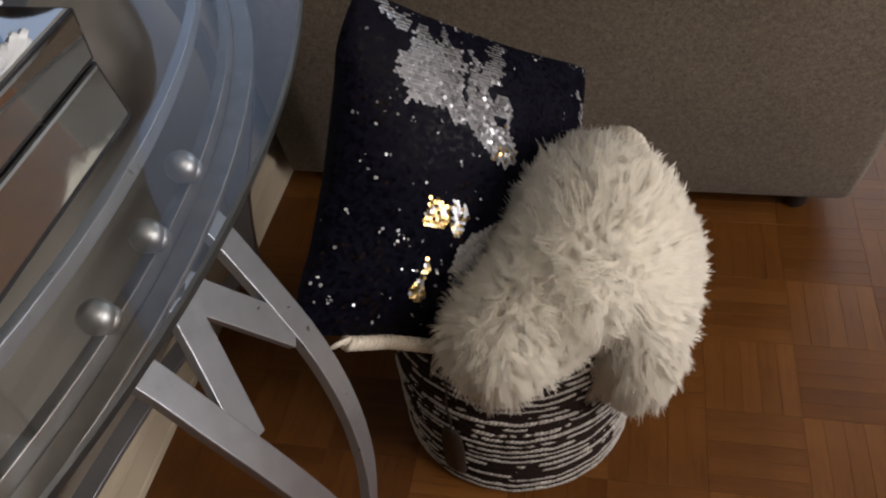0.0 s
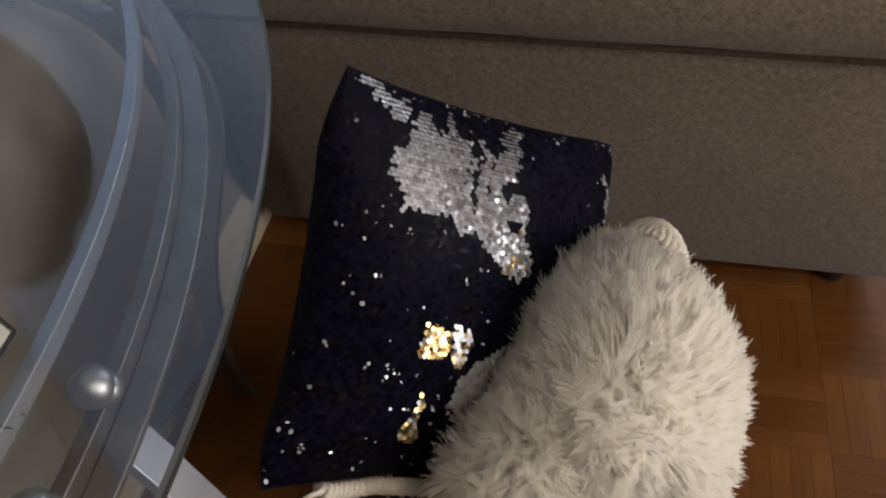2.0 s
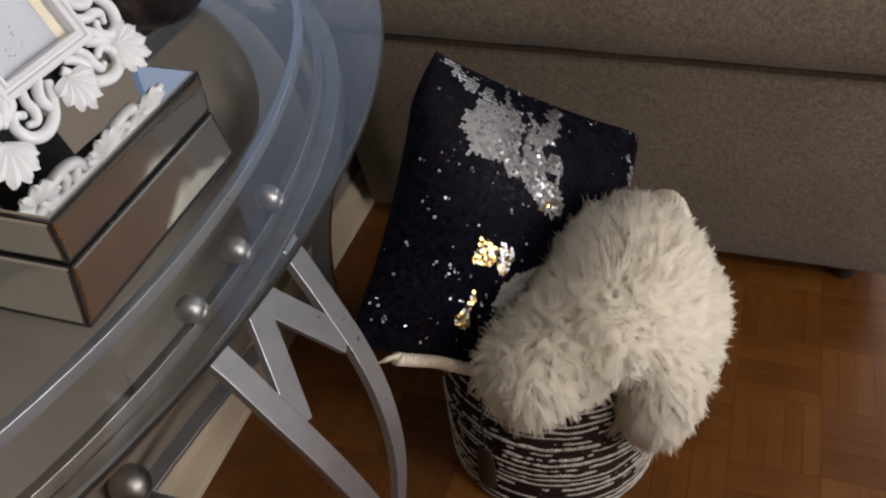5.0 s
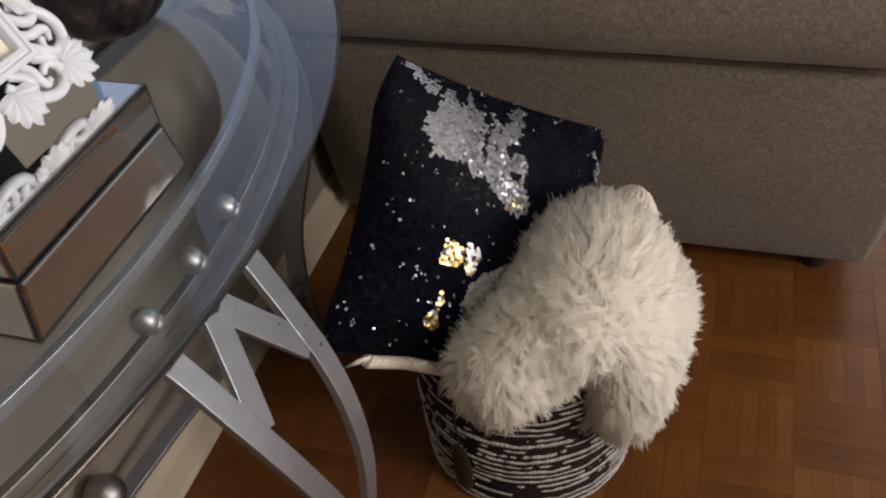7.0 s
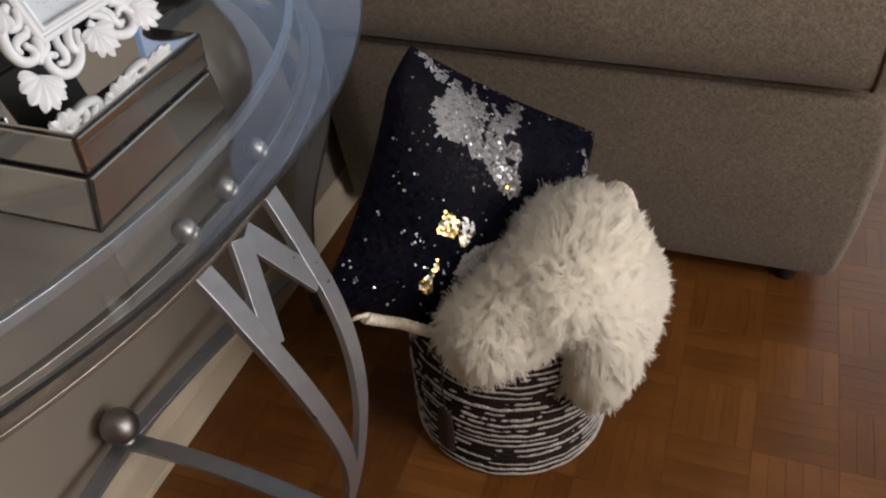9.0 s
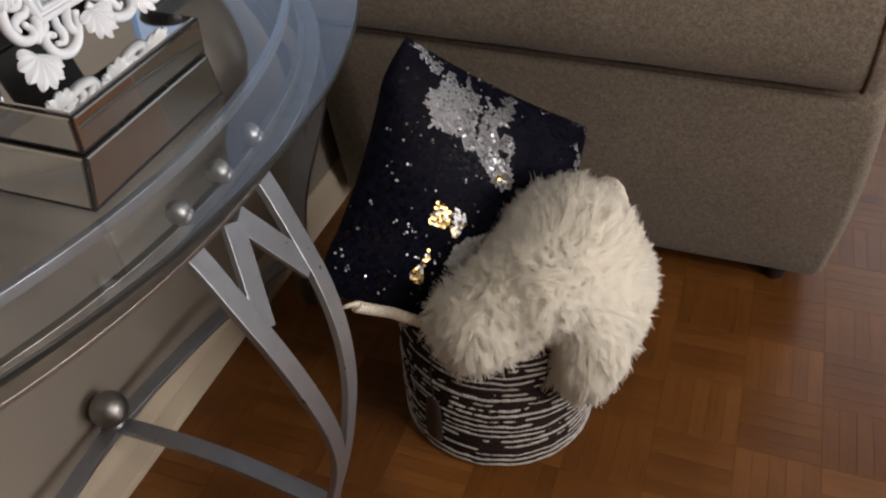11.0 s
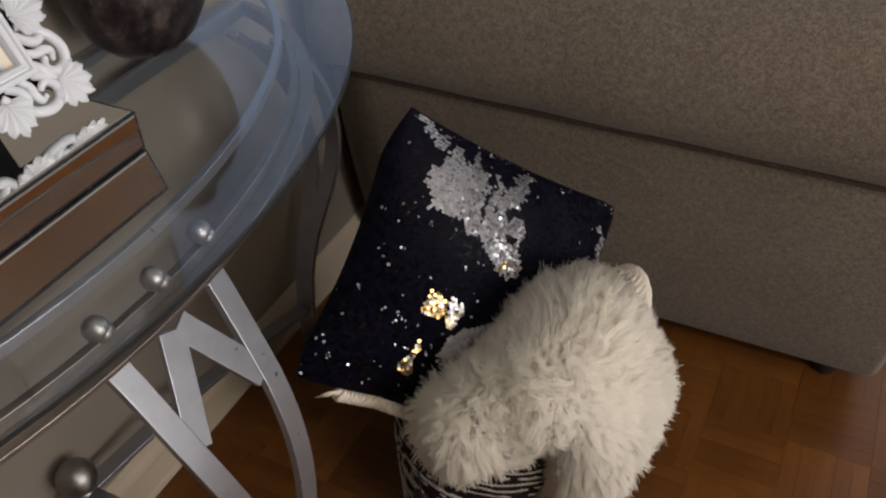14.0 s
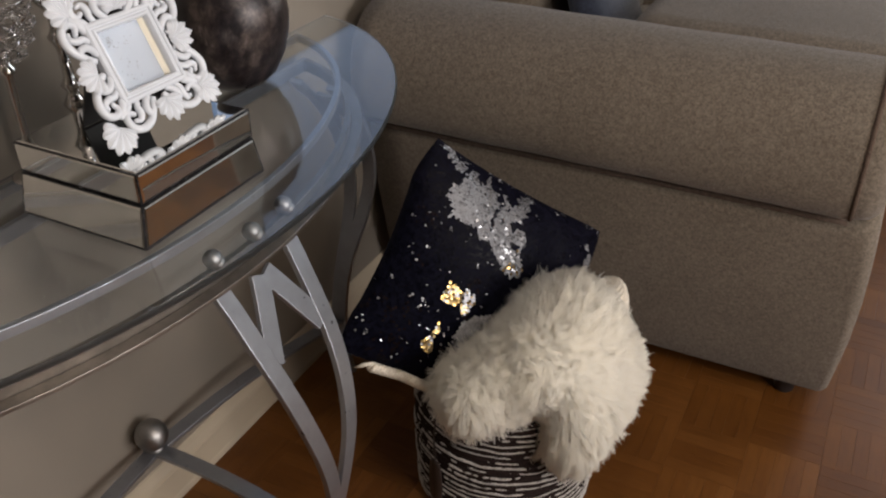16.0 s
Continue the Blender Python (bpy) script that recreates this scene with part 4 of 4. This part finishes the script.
    side = np.cross(along, sg) + rng.normal(size=sp.shape) * 0.30
    side -= (side * along).sum(1)[:, None] * along
    side /= np.linalg.norm(side, axis=1)[:, None]
    side *= np.where((np.cross(side, along) * sg).sum(1) < 0, -1.0, 1.0)[:, None]
    width = np.full((len(sp), 1), 0.00068)
    low = sp * 0.5 + tips * 0.5 + sg * 0.0045 + sway
    high = sp * 0.15 + tips * 0.85 + sg * 0.003
    verts = np.stack([sp - side * width, sp + side * width, low - side * width * 0.9, low + side * width * 0.9,
                      high - side * width * 0.6, high + side * width * 0.6, tips - side * width * 0.15, tips + side * width * 0.15], axis=1).reshape(-1, 3).tolist()
    one = np.array(((0, 1, 3, 2), (2, 3, 5, 4), (4, 5, 7, 6)))
    faces = (one[None] + 8 * np.arange(len(sp))[:, None, None]).reshape(-1, 4).tolist()
    pile = from_data("pile", verts, faces, M_FUR, root, "long cream pile", kind="stuff")
    nrm = np.repeat(sg * 0.9 + lock_dir[near] * 0.15, 8, axis=0)
    pile.data.normals_split_custom_set_from_vertices((nrm / np.linalg.norm(nrm, axis=1)[:, None]).tolist())
    settle(root)
    return root


fur_throw()


# ---- on the table ----
def mirror_box():
    """A mirrored jewellery box: upright lid over a base that widens towards the table, dark lines along the joints."""
    x0, x1, y0, y1 = 0.112, 0.300, 0.266, 0.464
    root = thing("jewellery_box", ((x0 + x1) / 2, (y0 + y1) / 2, T_TOP), "square mirrored jewellery box with dark edges on the glass table", "box")

    def ring(grow, z):
        gx = 0.25 * grow
        return [(x0 - gx, y0 - grow, z), (x1 + 0.004 + gx, y0 - grow, z), (x1 + 0.004 + gx, y1 + grow, z), (x0 - gx, y1 + grow, z)]

    def shell(name, levels, material, label=""):
        bm = bmesh.new()
        rings = [[bm.verts.new(p) for p in ring(g, z)] for g, z in levels]
        for a, b in zip(rings, rings[1:]):
            for i in range(4):
                j = (i + 1) % 4
                bm.faces.new((a[i], a[j], b[j], b[i]))
        bm.faces.new(rings[0][::-1])
        bm.faces.new(rings[-1])
        return part(name, bm, material, root, label, smooth=False)
    base = shell("base", [(0.0105, T_TOP), (0.011, T_TOP + 0.002), (0.0005, T_TOP + 0.052)], M_LEAD, "dark core of the base")
    lid = shell("lid", [(0.0, T_TOP + 0.0545), (0.0, T_TOP + 0.092)], M_LEAD, "dark core of the lid")
    # mirror panes, a little proud of the dark core
    def pane(name, a, b, c, d, owner, inset=0.0020, proud=0.0014):
        a, b, c, d = (Vector(q) for q in (a, b, c, d))
        n = (b - a).cross(d - a).normalized()
        mid = (a + b + c + d) / 4
        if n.dot(mid - Vector(((x0 + x1) / 2, (y0 + y1) / 2, T_TOP + 0.045))) < 0:
            n = -n
        outer = []
        for q, p1, p2 in ((a, b, d), (b, a, c), (c, d, b), (d, c, a)):
            outer.append(q + (p1 - q).normalized() * inset + (p2 - q).normalized() * inset)
        innr = []
        for q, p1, p2 in ((a, b, d), (b, a, c), (c, d, b), (d, c, a)):
            innr.append(q + (p1 - q).normalized() * (inset + 0.0016) + (p2 - q).normalized() * (inset + 0.0016))
        bm = bmesh.new()
        r0 = [bm.verts.new(q + n * 0.0003) for q in outer]
        r1 = [bm.verts.new(q + n * proud) for q in innr]
        for i in range(4):
            j = (i + 1) % 4
            bm.faces.new((r0[i], r0[j], r1[j], r1[i]))
        bm.faces.new(r1)
        bmesh.ops.recalc_face_normals(bm, faces=bm.faces)
        if bm.faces[:][-1].normal.dot(n) < 0:
            bmesh.ops.reverse_faces(bm, faces=bm.faces)
        part(name, bm, M_MIRROR, owner, smooth=False)
    b0, b1 = ring(0.011, T_TOP + 0.002), ring(0.0005, T_TOP + 0.052)
    l0, l1 = ring(0.0, T_TOP + 0.0545), ring(0.0, T_TOP + 0.092)
    for i in range(4):
        j = (i + 1) % 4
        pane("mirror_pane", b0[i], b0[j], b1[j], b1[i], base)
        pane("mirror_pane", l0[i], l0[j], l1[j], l1[i], lid)
    pane("mirror_pane", *l1, lid)
    settle(root)
    return root


mirror_box()

# photo frame: its plane, width and height directions
F_O = Vector((0.258, 0.371, T_TOP + 0.0945))
F_R = Vector((0.04, 1.0, 0.0)).normalized()
F_T = Vector((-0.434, 0.017, 0.90)).normalized()
F_N = F_R.cross(F_T).normalized()


def on_frame(x, y, d=0.0):
    return F_O + F_R * x + F_T * y + F_N * d


def curl(cx, cy, r0, r1, a0, a1, n=22):
    """A spiral stroke in the frame's plane."""
    return [(cx + (r0 + (r1 - r0) * k / n) * math.cos(a0 + (a1 - a0) * k / n), cy + (r0 + (r1 - r0) * k / n) * math.sin(a0 + (a1 - a0) * k / n)) for k in range(n + 1)]


def photo_frame():
    root = thing("photo_frame", F_O, "white scrollwork photo frame with leaves standing on the mirrored box", "photo frame")
    cx, cy = 0.0055, 0.0935
    hw, hh = 0.0505, 0.0490

    def rect(w, h, d):
        return [on_frame(cx + a * w, cy + b * h, d) for a, b in ((-1, -1), (1, -1), (1, 1), (-1, 1))]
    # stepped moulding round the picture
    bm = bmesh.new()
    steps = [(hw, hh, -0.004), (hw, hh, 0.006), (hw - 0.002, hh - 0.002, 0.0085), (hw - 0.005, hh - 0.005, 0.0085), (hw - 0.0062, hh - 0.0062, 0.006),
             (hw - 0.008, hh - 0.008, 0.006), (hw - 0.0095, hh - 0.0095, 0.0085), (hw - 0.012, hh - 0.012, 0.0078), (hw - 0.0135, hh - 0.0135, 0.003), (hw - 0.0135, hh - 0.0135, -0.004)]
    rings = [[bm.verts.new(p) for p in rect(*s)] for s in steps]
    for a, b in zip(rings, rings[1:] + rings[:1]):
        for i in range(4):
            j = (i + 1) % 4
            bm.faces.new((a[i], a[j], b[j], b[i]))
    bmesh.ops.recalc_face_normals(bm, faces=bm.faces)
    part("moulding", bm, M_WHITE, root, smooth=False)
    bm = bmesh.new()
    bm.faces.new([bm.verts.new(p) for p in rect(hw - 0.0134, hh - 0.0134, -0.003)])
    bmesh.ops.solidify(bm, geom=bm.faces[:], thickness=0.001)
    picture = part("picture", bm, M_PAPER, root, "pale blank picture with a faint grey scribble", smooth=False)
    bm = bmesh.new()
    bm.faces.new([bm.verts.new(p) for p in (on_frame(cx + hw - 0.0134, cy - hh + 0.0134, -0.0015), on_frame(cx + hw - 0.0134, cy + hh - 0.0134, -0.0015), on_frame(cx + hw - 0.022, cy + hh - 0.0134, -0.0025), on_frame(cx + hw - 0.022, cy - hh + 0.0134, -0.0025))])
    part("liner", bm, M_LIP, root, "cream inner liner", smooth=False)
    bm = bmesh.new()
    for k, (x, y) in enumerate(((-0.022, 0.026), (-0.019, 0.023), (-0.024, 0.021))):
        tube(bm, [on_frame(cx + px, cy + py, -0.0018) for px, py in curl(x, y, 0.0030, 0.0012, k * 2.0, k * 2.0 + 5.2, 12)], 0.0003, 4)
    part("scribble", bm, M_INK, picture, "faint grey scribbled strokes")
    bm = bmesh.new()
    rnd = random.Random(8)
    for k in range(34):
        x, y = rnd.gauss(-0.010, 0.010), rnd.choice((rnd.gauss(0.012, 0.009), rnd.gauss(-0.016, 0.006)))
        if abs(x) < 0.033 and abs(y) < 0.032:
            bmesh.ops.create_icosphere(bm, subdivisions=1, radius=rnd.uniform(0.0004, 0.0009), matrix=Matrix.Translation(on_frame(cx + x, cy + y, -0.0022)))
    part("glitter_dot", bm, M_WHITE, picture, "white raised glitter specks", kind="stuff")
    bm = bmesh.new()
    bm.faces.new([bm.verts.new(p) for p in rect(hw + 0.012, hh + 0.012, -0.0055)])
    bmesh.ops.solidify(bm, geom=bm.faces[:], thickness=0.002)
    part("backing", bm, M_BLACK, root, "black backing board", smooth=False)
    # easel strut behind
    bm = bmesh.new()
    top, low = on_frame(0, 0.12, -0.008), Vector((0.165, 0.369, T_TOP + 0.0945))
    flat_bar(bm, [top, low], [F_R, F_R], [F_N, F_N], 0.085, 0.004)
    part("strut", bm, M_BLACK, root, "black strut", smooth=False)

    # scrolls: S- and C-shaped strokes between the leaves
    bm = bmesh.new()

    def stroke(pts, r0, r1, lift=0.003):
        n = len(pts)
        tube(bm, [on_frame(x, y, lift + 0.003 * math.sin(math.pi * k / (n - 1))) for k, (x, y) in enumerate(pts)],
             [1.95 * (r0 + (r1 - r0) * k / (n - 1)) + 0.0014 * math.sin(math.pi * k / (n - 1)) for k in range(n)], 8)
        bmesh.ops.create_uvsphere(bm, u_segments=10, v_segments=8, radius=r1 * 2.1, matrix=Matrix.Translation(on_frame(*pts[-1], lift + 0.001)))
    def smooth_path(pts, n=7):
        ext = [pts[0]] + pts + [pts[-1]]
        out = []
        for a, b, c, d in zip(ext, ext[1:], ext[2:], ext[3:]):
            for k in range(n):
                t = k / n
                out.append(tuple(0.5 * (2 * q1 + (q2 - q0) * t + (2 * q0 - 5 * q1 + 4 * q2 - q3) * t * t + (3 * q1 - q0 - 3 * q2 + q3) * t ** 3) for q0, q1, q2, q3 in zip(a, b, c, d)))
        return out + [pts[-1]]
    for sx in (-1, 1):
        for sy in (-1, 1):
            for swap in (0, 1):
                side = hh if swap else hw

                def tr(pts):
                    """(along the side from its middle, out from the moulding) to the frame's plane."""
                    if swap:
                        return smooth_path([(cx + sx * (hw + q), cy + sy * p) for p, q in pts])
                    return smooth_path([(cx + sx * p, cy + sy * (hh + q)) for p, q in pts])
                e = side - 0.050
                stroke(tr([(0.008, 0.004), (0.015, 0.015), (0.026, 0.026), (0.040 + e, 0.0305), (0.052 + e, 0.026), (0.0555 + e, 0.015), (0.050 + e, 0.0085), (0.043 + e, 0.0115)]), 0.0021, 0.0016)
                stroke(tr([(0.014, -0.001), (0.0215, 0.004), (0.0255, 0.011), (0.0235, 0.0175), (0.0175, 0.0165)]), 0.0018, 0.0015, 0.004)
                stroke(tr([(0.030, -0.001), (0.0345, 0.006), (0.0345, 0.014), (0.038, 0.0205), (0.044, 0.0195)]), 0.0018, 0.0013, 0.002)
                stroke(tr([(0.042 + e, -0.001), (0.050 + e, 0.003), (0.058 + e, 0.009)]), 0.0020, 0.0018, 0.002)
    part("scrollwork", bm, M_WHITE, root, "glossy white openwork scrolls")

    def leaf(x, y, angle, size):
        bm = bmesh.new()
        for k, (da, ln) in enumerate(((-1.30, 0.68), (-0.87, 0.82), (-0.43, 0.93), (0.0, 1.0), (0.43, 0.93), (0.87, 0.82), (1.30, 0.68))):
            a = angle + da
            n = 9
            grid = []
            for i in range(n):
                t = i / (n - 1)
                w = size * 0.25 * (0.34 + 0.74 * t) * math.sqrt(max(0.01, 1 - t ** 3.6))
                px, py = x + math.cos(a) * size * ln * t, y + math.sin(a) * size * ln * t
                nx, ny = -math.sin(a), math.cos(a)
                lift = 0.004 + 0.006 * math.sin(math.pi * 0.7 * t)
                grid.append([bm.verts.new(on_frame(px + nx * w * s, py + ny * w * s, lift + 0.0034 * (1 - abs(s)) + 0.0003 * (3 - abs(k - 3)))) for s in (-1, -0.4, 0, 0.4, 1)])
            for r1, r2 in zip(grid, grid[1:]):
                for i in range(4):
                    bm.faces.new((r1[i], r1[i + 1], r2[i + 1], r2[i]))
        bmesh.ops.recalc_face_normals(bm, faces=bm.faces)
        bmesh.ops.solidify(bm, geom=bm.faces[:], thickness=0.0040)
        bmesh.ops.recalc_face_normals(bm, faces=bm.faces)
        part("leaf", bm, M_WHITE, root).data.set_sharp_from_angle(angle=radians(48))
    for sx in (-1, 1):
        for sy in (-1, 1):
            low = sx < 0 and sy < 0
            leaf(cx + sx * (hw + (0.021 if low else 0.011)), cy + sy * (hh + (0.019 if low else 0.013)), math.atan2(sy, sx) + (0.12 if low else 0.0), 0.033 if low else 0.031)
        leaf(cx + sx * (hw + (0.006 if sx > 0 else 0.012)), cy - (0.0 if sx > 0 else 0.006), 0 if sx > 0 else math.pi, 0.030)
    leaf(cx, cy + hh + 0.006, math.pi / 2, 0.028)
    leaf(cx + 0.006, cy - hh - 0.010, -math.pi / 2, 0.030)
    settle(root)
    return root


photo_frame()


def vase(x, y):
    bm = bmesh.new()
    prof = [(0.045, 0.0), (0.055, 0.003), (0.078, 0.022), (0.098, 0.055), (0.110, 0.095), (0.113, 0.125), (0.108, 0.158), (0.094, 0.190), (0.070, 0.215), (0.050, 0.228), (0.046, 0.240), (0.052, 0.252), (0.049, 0.253), (0.043, 0.240), (0.043, 0.20)]
    prof = [(0.81 * r, 0.90 * z) for r, z in prof]
    root = thing("vase", (x, y, T_TOP), "round dark vase with mottled bronze glaze on the glass table", "vase")
    lathe(bm, prof[:9], (x, y, T_TOP + 0.0003), 56)
    part("body", bm, M_VASE, root)
    bm = bmesh.new()
    lathe(bm, [(prof[8][0] - 0.001, prof[8][1] - 0.003)] + prof[9:], (x, y, T_TOP + 0.0003), 56)
    part("neck", bm, M_VASE, root)
    settle(root)
    return root


vase(0.079, 0.712)


def candlestick(x, y, profile, label, name="candlestick"):
    bm = bmesh.new()
    lathe(bm, profile, (0, 0, 0), 32)
    ob = part(name, bm, M_CHROME)
    ob.location = (x, y, T_TOP + 0.0003)
    return tagged(ob, label, "candlestick")


candlestick(0.062, 0.405, [(0.034, 0), (0.035, 0.003), (0.030, 0.007), (0.012, 0.014), (0.008, 0.022), (0.012, 0.032), (0.007, 0.040), (0.0065, 0.060), (0.010, 0.068), (0.015, 0.078), (0.010, 0.088),
                           (0.007, 0.094), (0.013, 0.104), (0.007, 0.114), (0.0065, 0.150), (0.009, 0.158), (0.014, 0.168), (0.008, 0.178), (0.008, 0.20), (0.020, 0.215), (0.021, 0.225), (0.012, 0.226)],
            "turned shiny silver candlestick behind the photo frame")


def crystal_candleholder(x, y):
    root = thing("crystal_candleholder", (x, y, T_TOP), "chrome candleholder with a ring of faceted crystals", "candleholder")
    bm = bmesh.new()
    lathe(bm, [(0.030, 0), (0.031, 0.003), (0.025, 0.006), (0.008, 0.010), (0.0058, 0.016), (0.0058, 0.138), (0.010, 0.142), (0.012, 0.148), (0.006, 0.154), (0.006, 0.17)], (x, y, T_TOP + 0.0003), 28)
    part("stem", bm, M_CHROME, root)
    for z, r, n in ((0.166, 0.022, 8), (0.184, 0.034, 12), (0.203, 0.040, 14), (0.222, 0.040, 14)):
        for k in range(n):
            a = 2 * math.pi * (k + (0.5 if n == 12 else 0)) / n
            bm = bmesh.new()
            bmesh.ops.create_icosphere(bm, subdivisions=1, radius=0.0085, matrix=Matrix.Translation((x + r * math.cos(a), y + r * math.sin(a), T_TOP + z)))
            part("crystal", bm, M_CRYSTAL, root, smooth=False)
    for z, r in ((0.175, 0.022), (0.194, 0.034), (0.232, 0.042)):
        bm = bmesh.new()
        tube(bm, [(x + r * math.cos(2 * math.pi * k / 28), y + r * math.sin(2 * math.pi * k / 28), T_TOP + z) for k in range(28)], 0.0014, 6, closed=True)
        part("wire_ring", bm, M_CHROME, root)
    for k in range(4):
        a = math.pi / 2 * k
        bm = bmesh.new()
        tube(bm, [(x + r * math.cos(a), y + r * math.sin(a), T_TOP + z) for r, z in ((0.004, 0.156), (0.016, 0.162), (0.030, 0.185), (0.042, 0.232))], 0.0013, 6)
        part("wire_arm", bm, M_CHROME, root)
    settle(root)
    return root


crystal_candleholder(0.045, 0.332)


# ---- parquet ----
BLOCK, FINGERS = 0.14, 5
GRID_X, GRID_Y = 0.11, 0.13


def finger_data(turned):
    """One wooden strip, eased at its top edges: verts, faces and a uv for each vert (along, across)."""
    w, l = BLOCK / FINGERS, BLOCK
    g, e, h = 0.0001, 0.00028, 0.0085
    verts = []
    for z, s in ((-h, g), (-e, g), (0.0, g + e)):
        verts += [(s, s, z), (l - s, s, z), (l - s, w - s, z), (s, w - s, z)]
    faces = [(8, 9, 10, 11)]
    for a, b in ((0, 4), (4, 8)):
        faces += [(a + i, a + (i + 1) % 4, b + (i + 1) % 4, b + i) for i in range(4)]
    uvs = [(x, y) for x, y, z in verts]
    if turned:
        verts = [(w - y, x, z) for x, y, z in verts]
    return verts, faces, uvs


def strip_mesh(name, verts, faces, uvs):
    me = bpy.data.meshes.new(name)
    me.from_pydata(verts, [], faces)
    layer = me.uv_layers.new(name="UVMap")
    layer.data.foreach_set("uv", [c for loop in me.loops for c in uvs[loop.vertex_index]])
    me.materials.append(M_WOOD)
    return me


def parquet():
    rnd = random.Random(21)
    near = [strip_mesh("wood_strip", *finger_data(t)) for t in (False, True)]
    far_v, far_f, far_uv = [], [], []
    w = BLOCK / FINGERS
    count = 0
    for bx in range(-1, int(ROOM_X / BLOCK) + 1):
        for by in range(int(ROOM_Y0 / BLOCK) - 1, int(ROOM_Y1 / BLOCK) + 1):
            x0, y0 = GRID_X + bx * BLOCK, GRID_Y + by * BLOCK
            if x0 < -0.14 or y0 < ROOM_Y0 or x0 + BLOCK > ROOM_X or y0 + BLOCK > ROOM_Y1:
                continue
            turned = (bx + by + 1) % 2
            close = 0.70 < x0 + BLOCK / 2 < 1.50 and 0.55 < y0 + BLOCK / 2 < 1.55 or 0.05 < x0 + BLOCK / 2 < 0.40 and 0.45 < y0 + BLOCK / 2 < 0.85
            for k in range(FINGERS):
                dz = -rnd.random() * 0.0003
                at = (x0 + k * w, y0, dz) if turned else (x0, y0 + k * w, dz)
                if close and count < 300 and x0 > 0:
                    ob = new("wood_strip", near[turned])
                    ob.location = at
                    ob.parent = floor
                    count += 1
                else:
                    v, f, uv = finger_data(turned)
                    base = len(far_v)
                    far_v += [(a + at[0], b + at[1], c + at[2]) for a, b, c in v]
                    far_f += [tuple(i + base for i in q) for q in f]
                    far_uv += uv
    # strips under the wall line are cut off by the baseboard
    ob = new("wood_strips", strip_mesh("wood_strips", far_v, far_f, far_uv))
    ob.parent = floor
    tagged(ob, "brown oak mosaic strips", kind="stuff")


parquet()
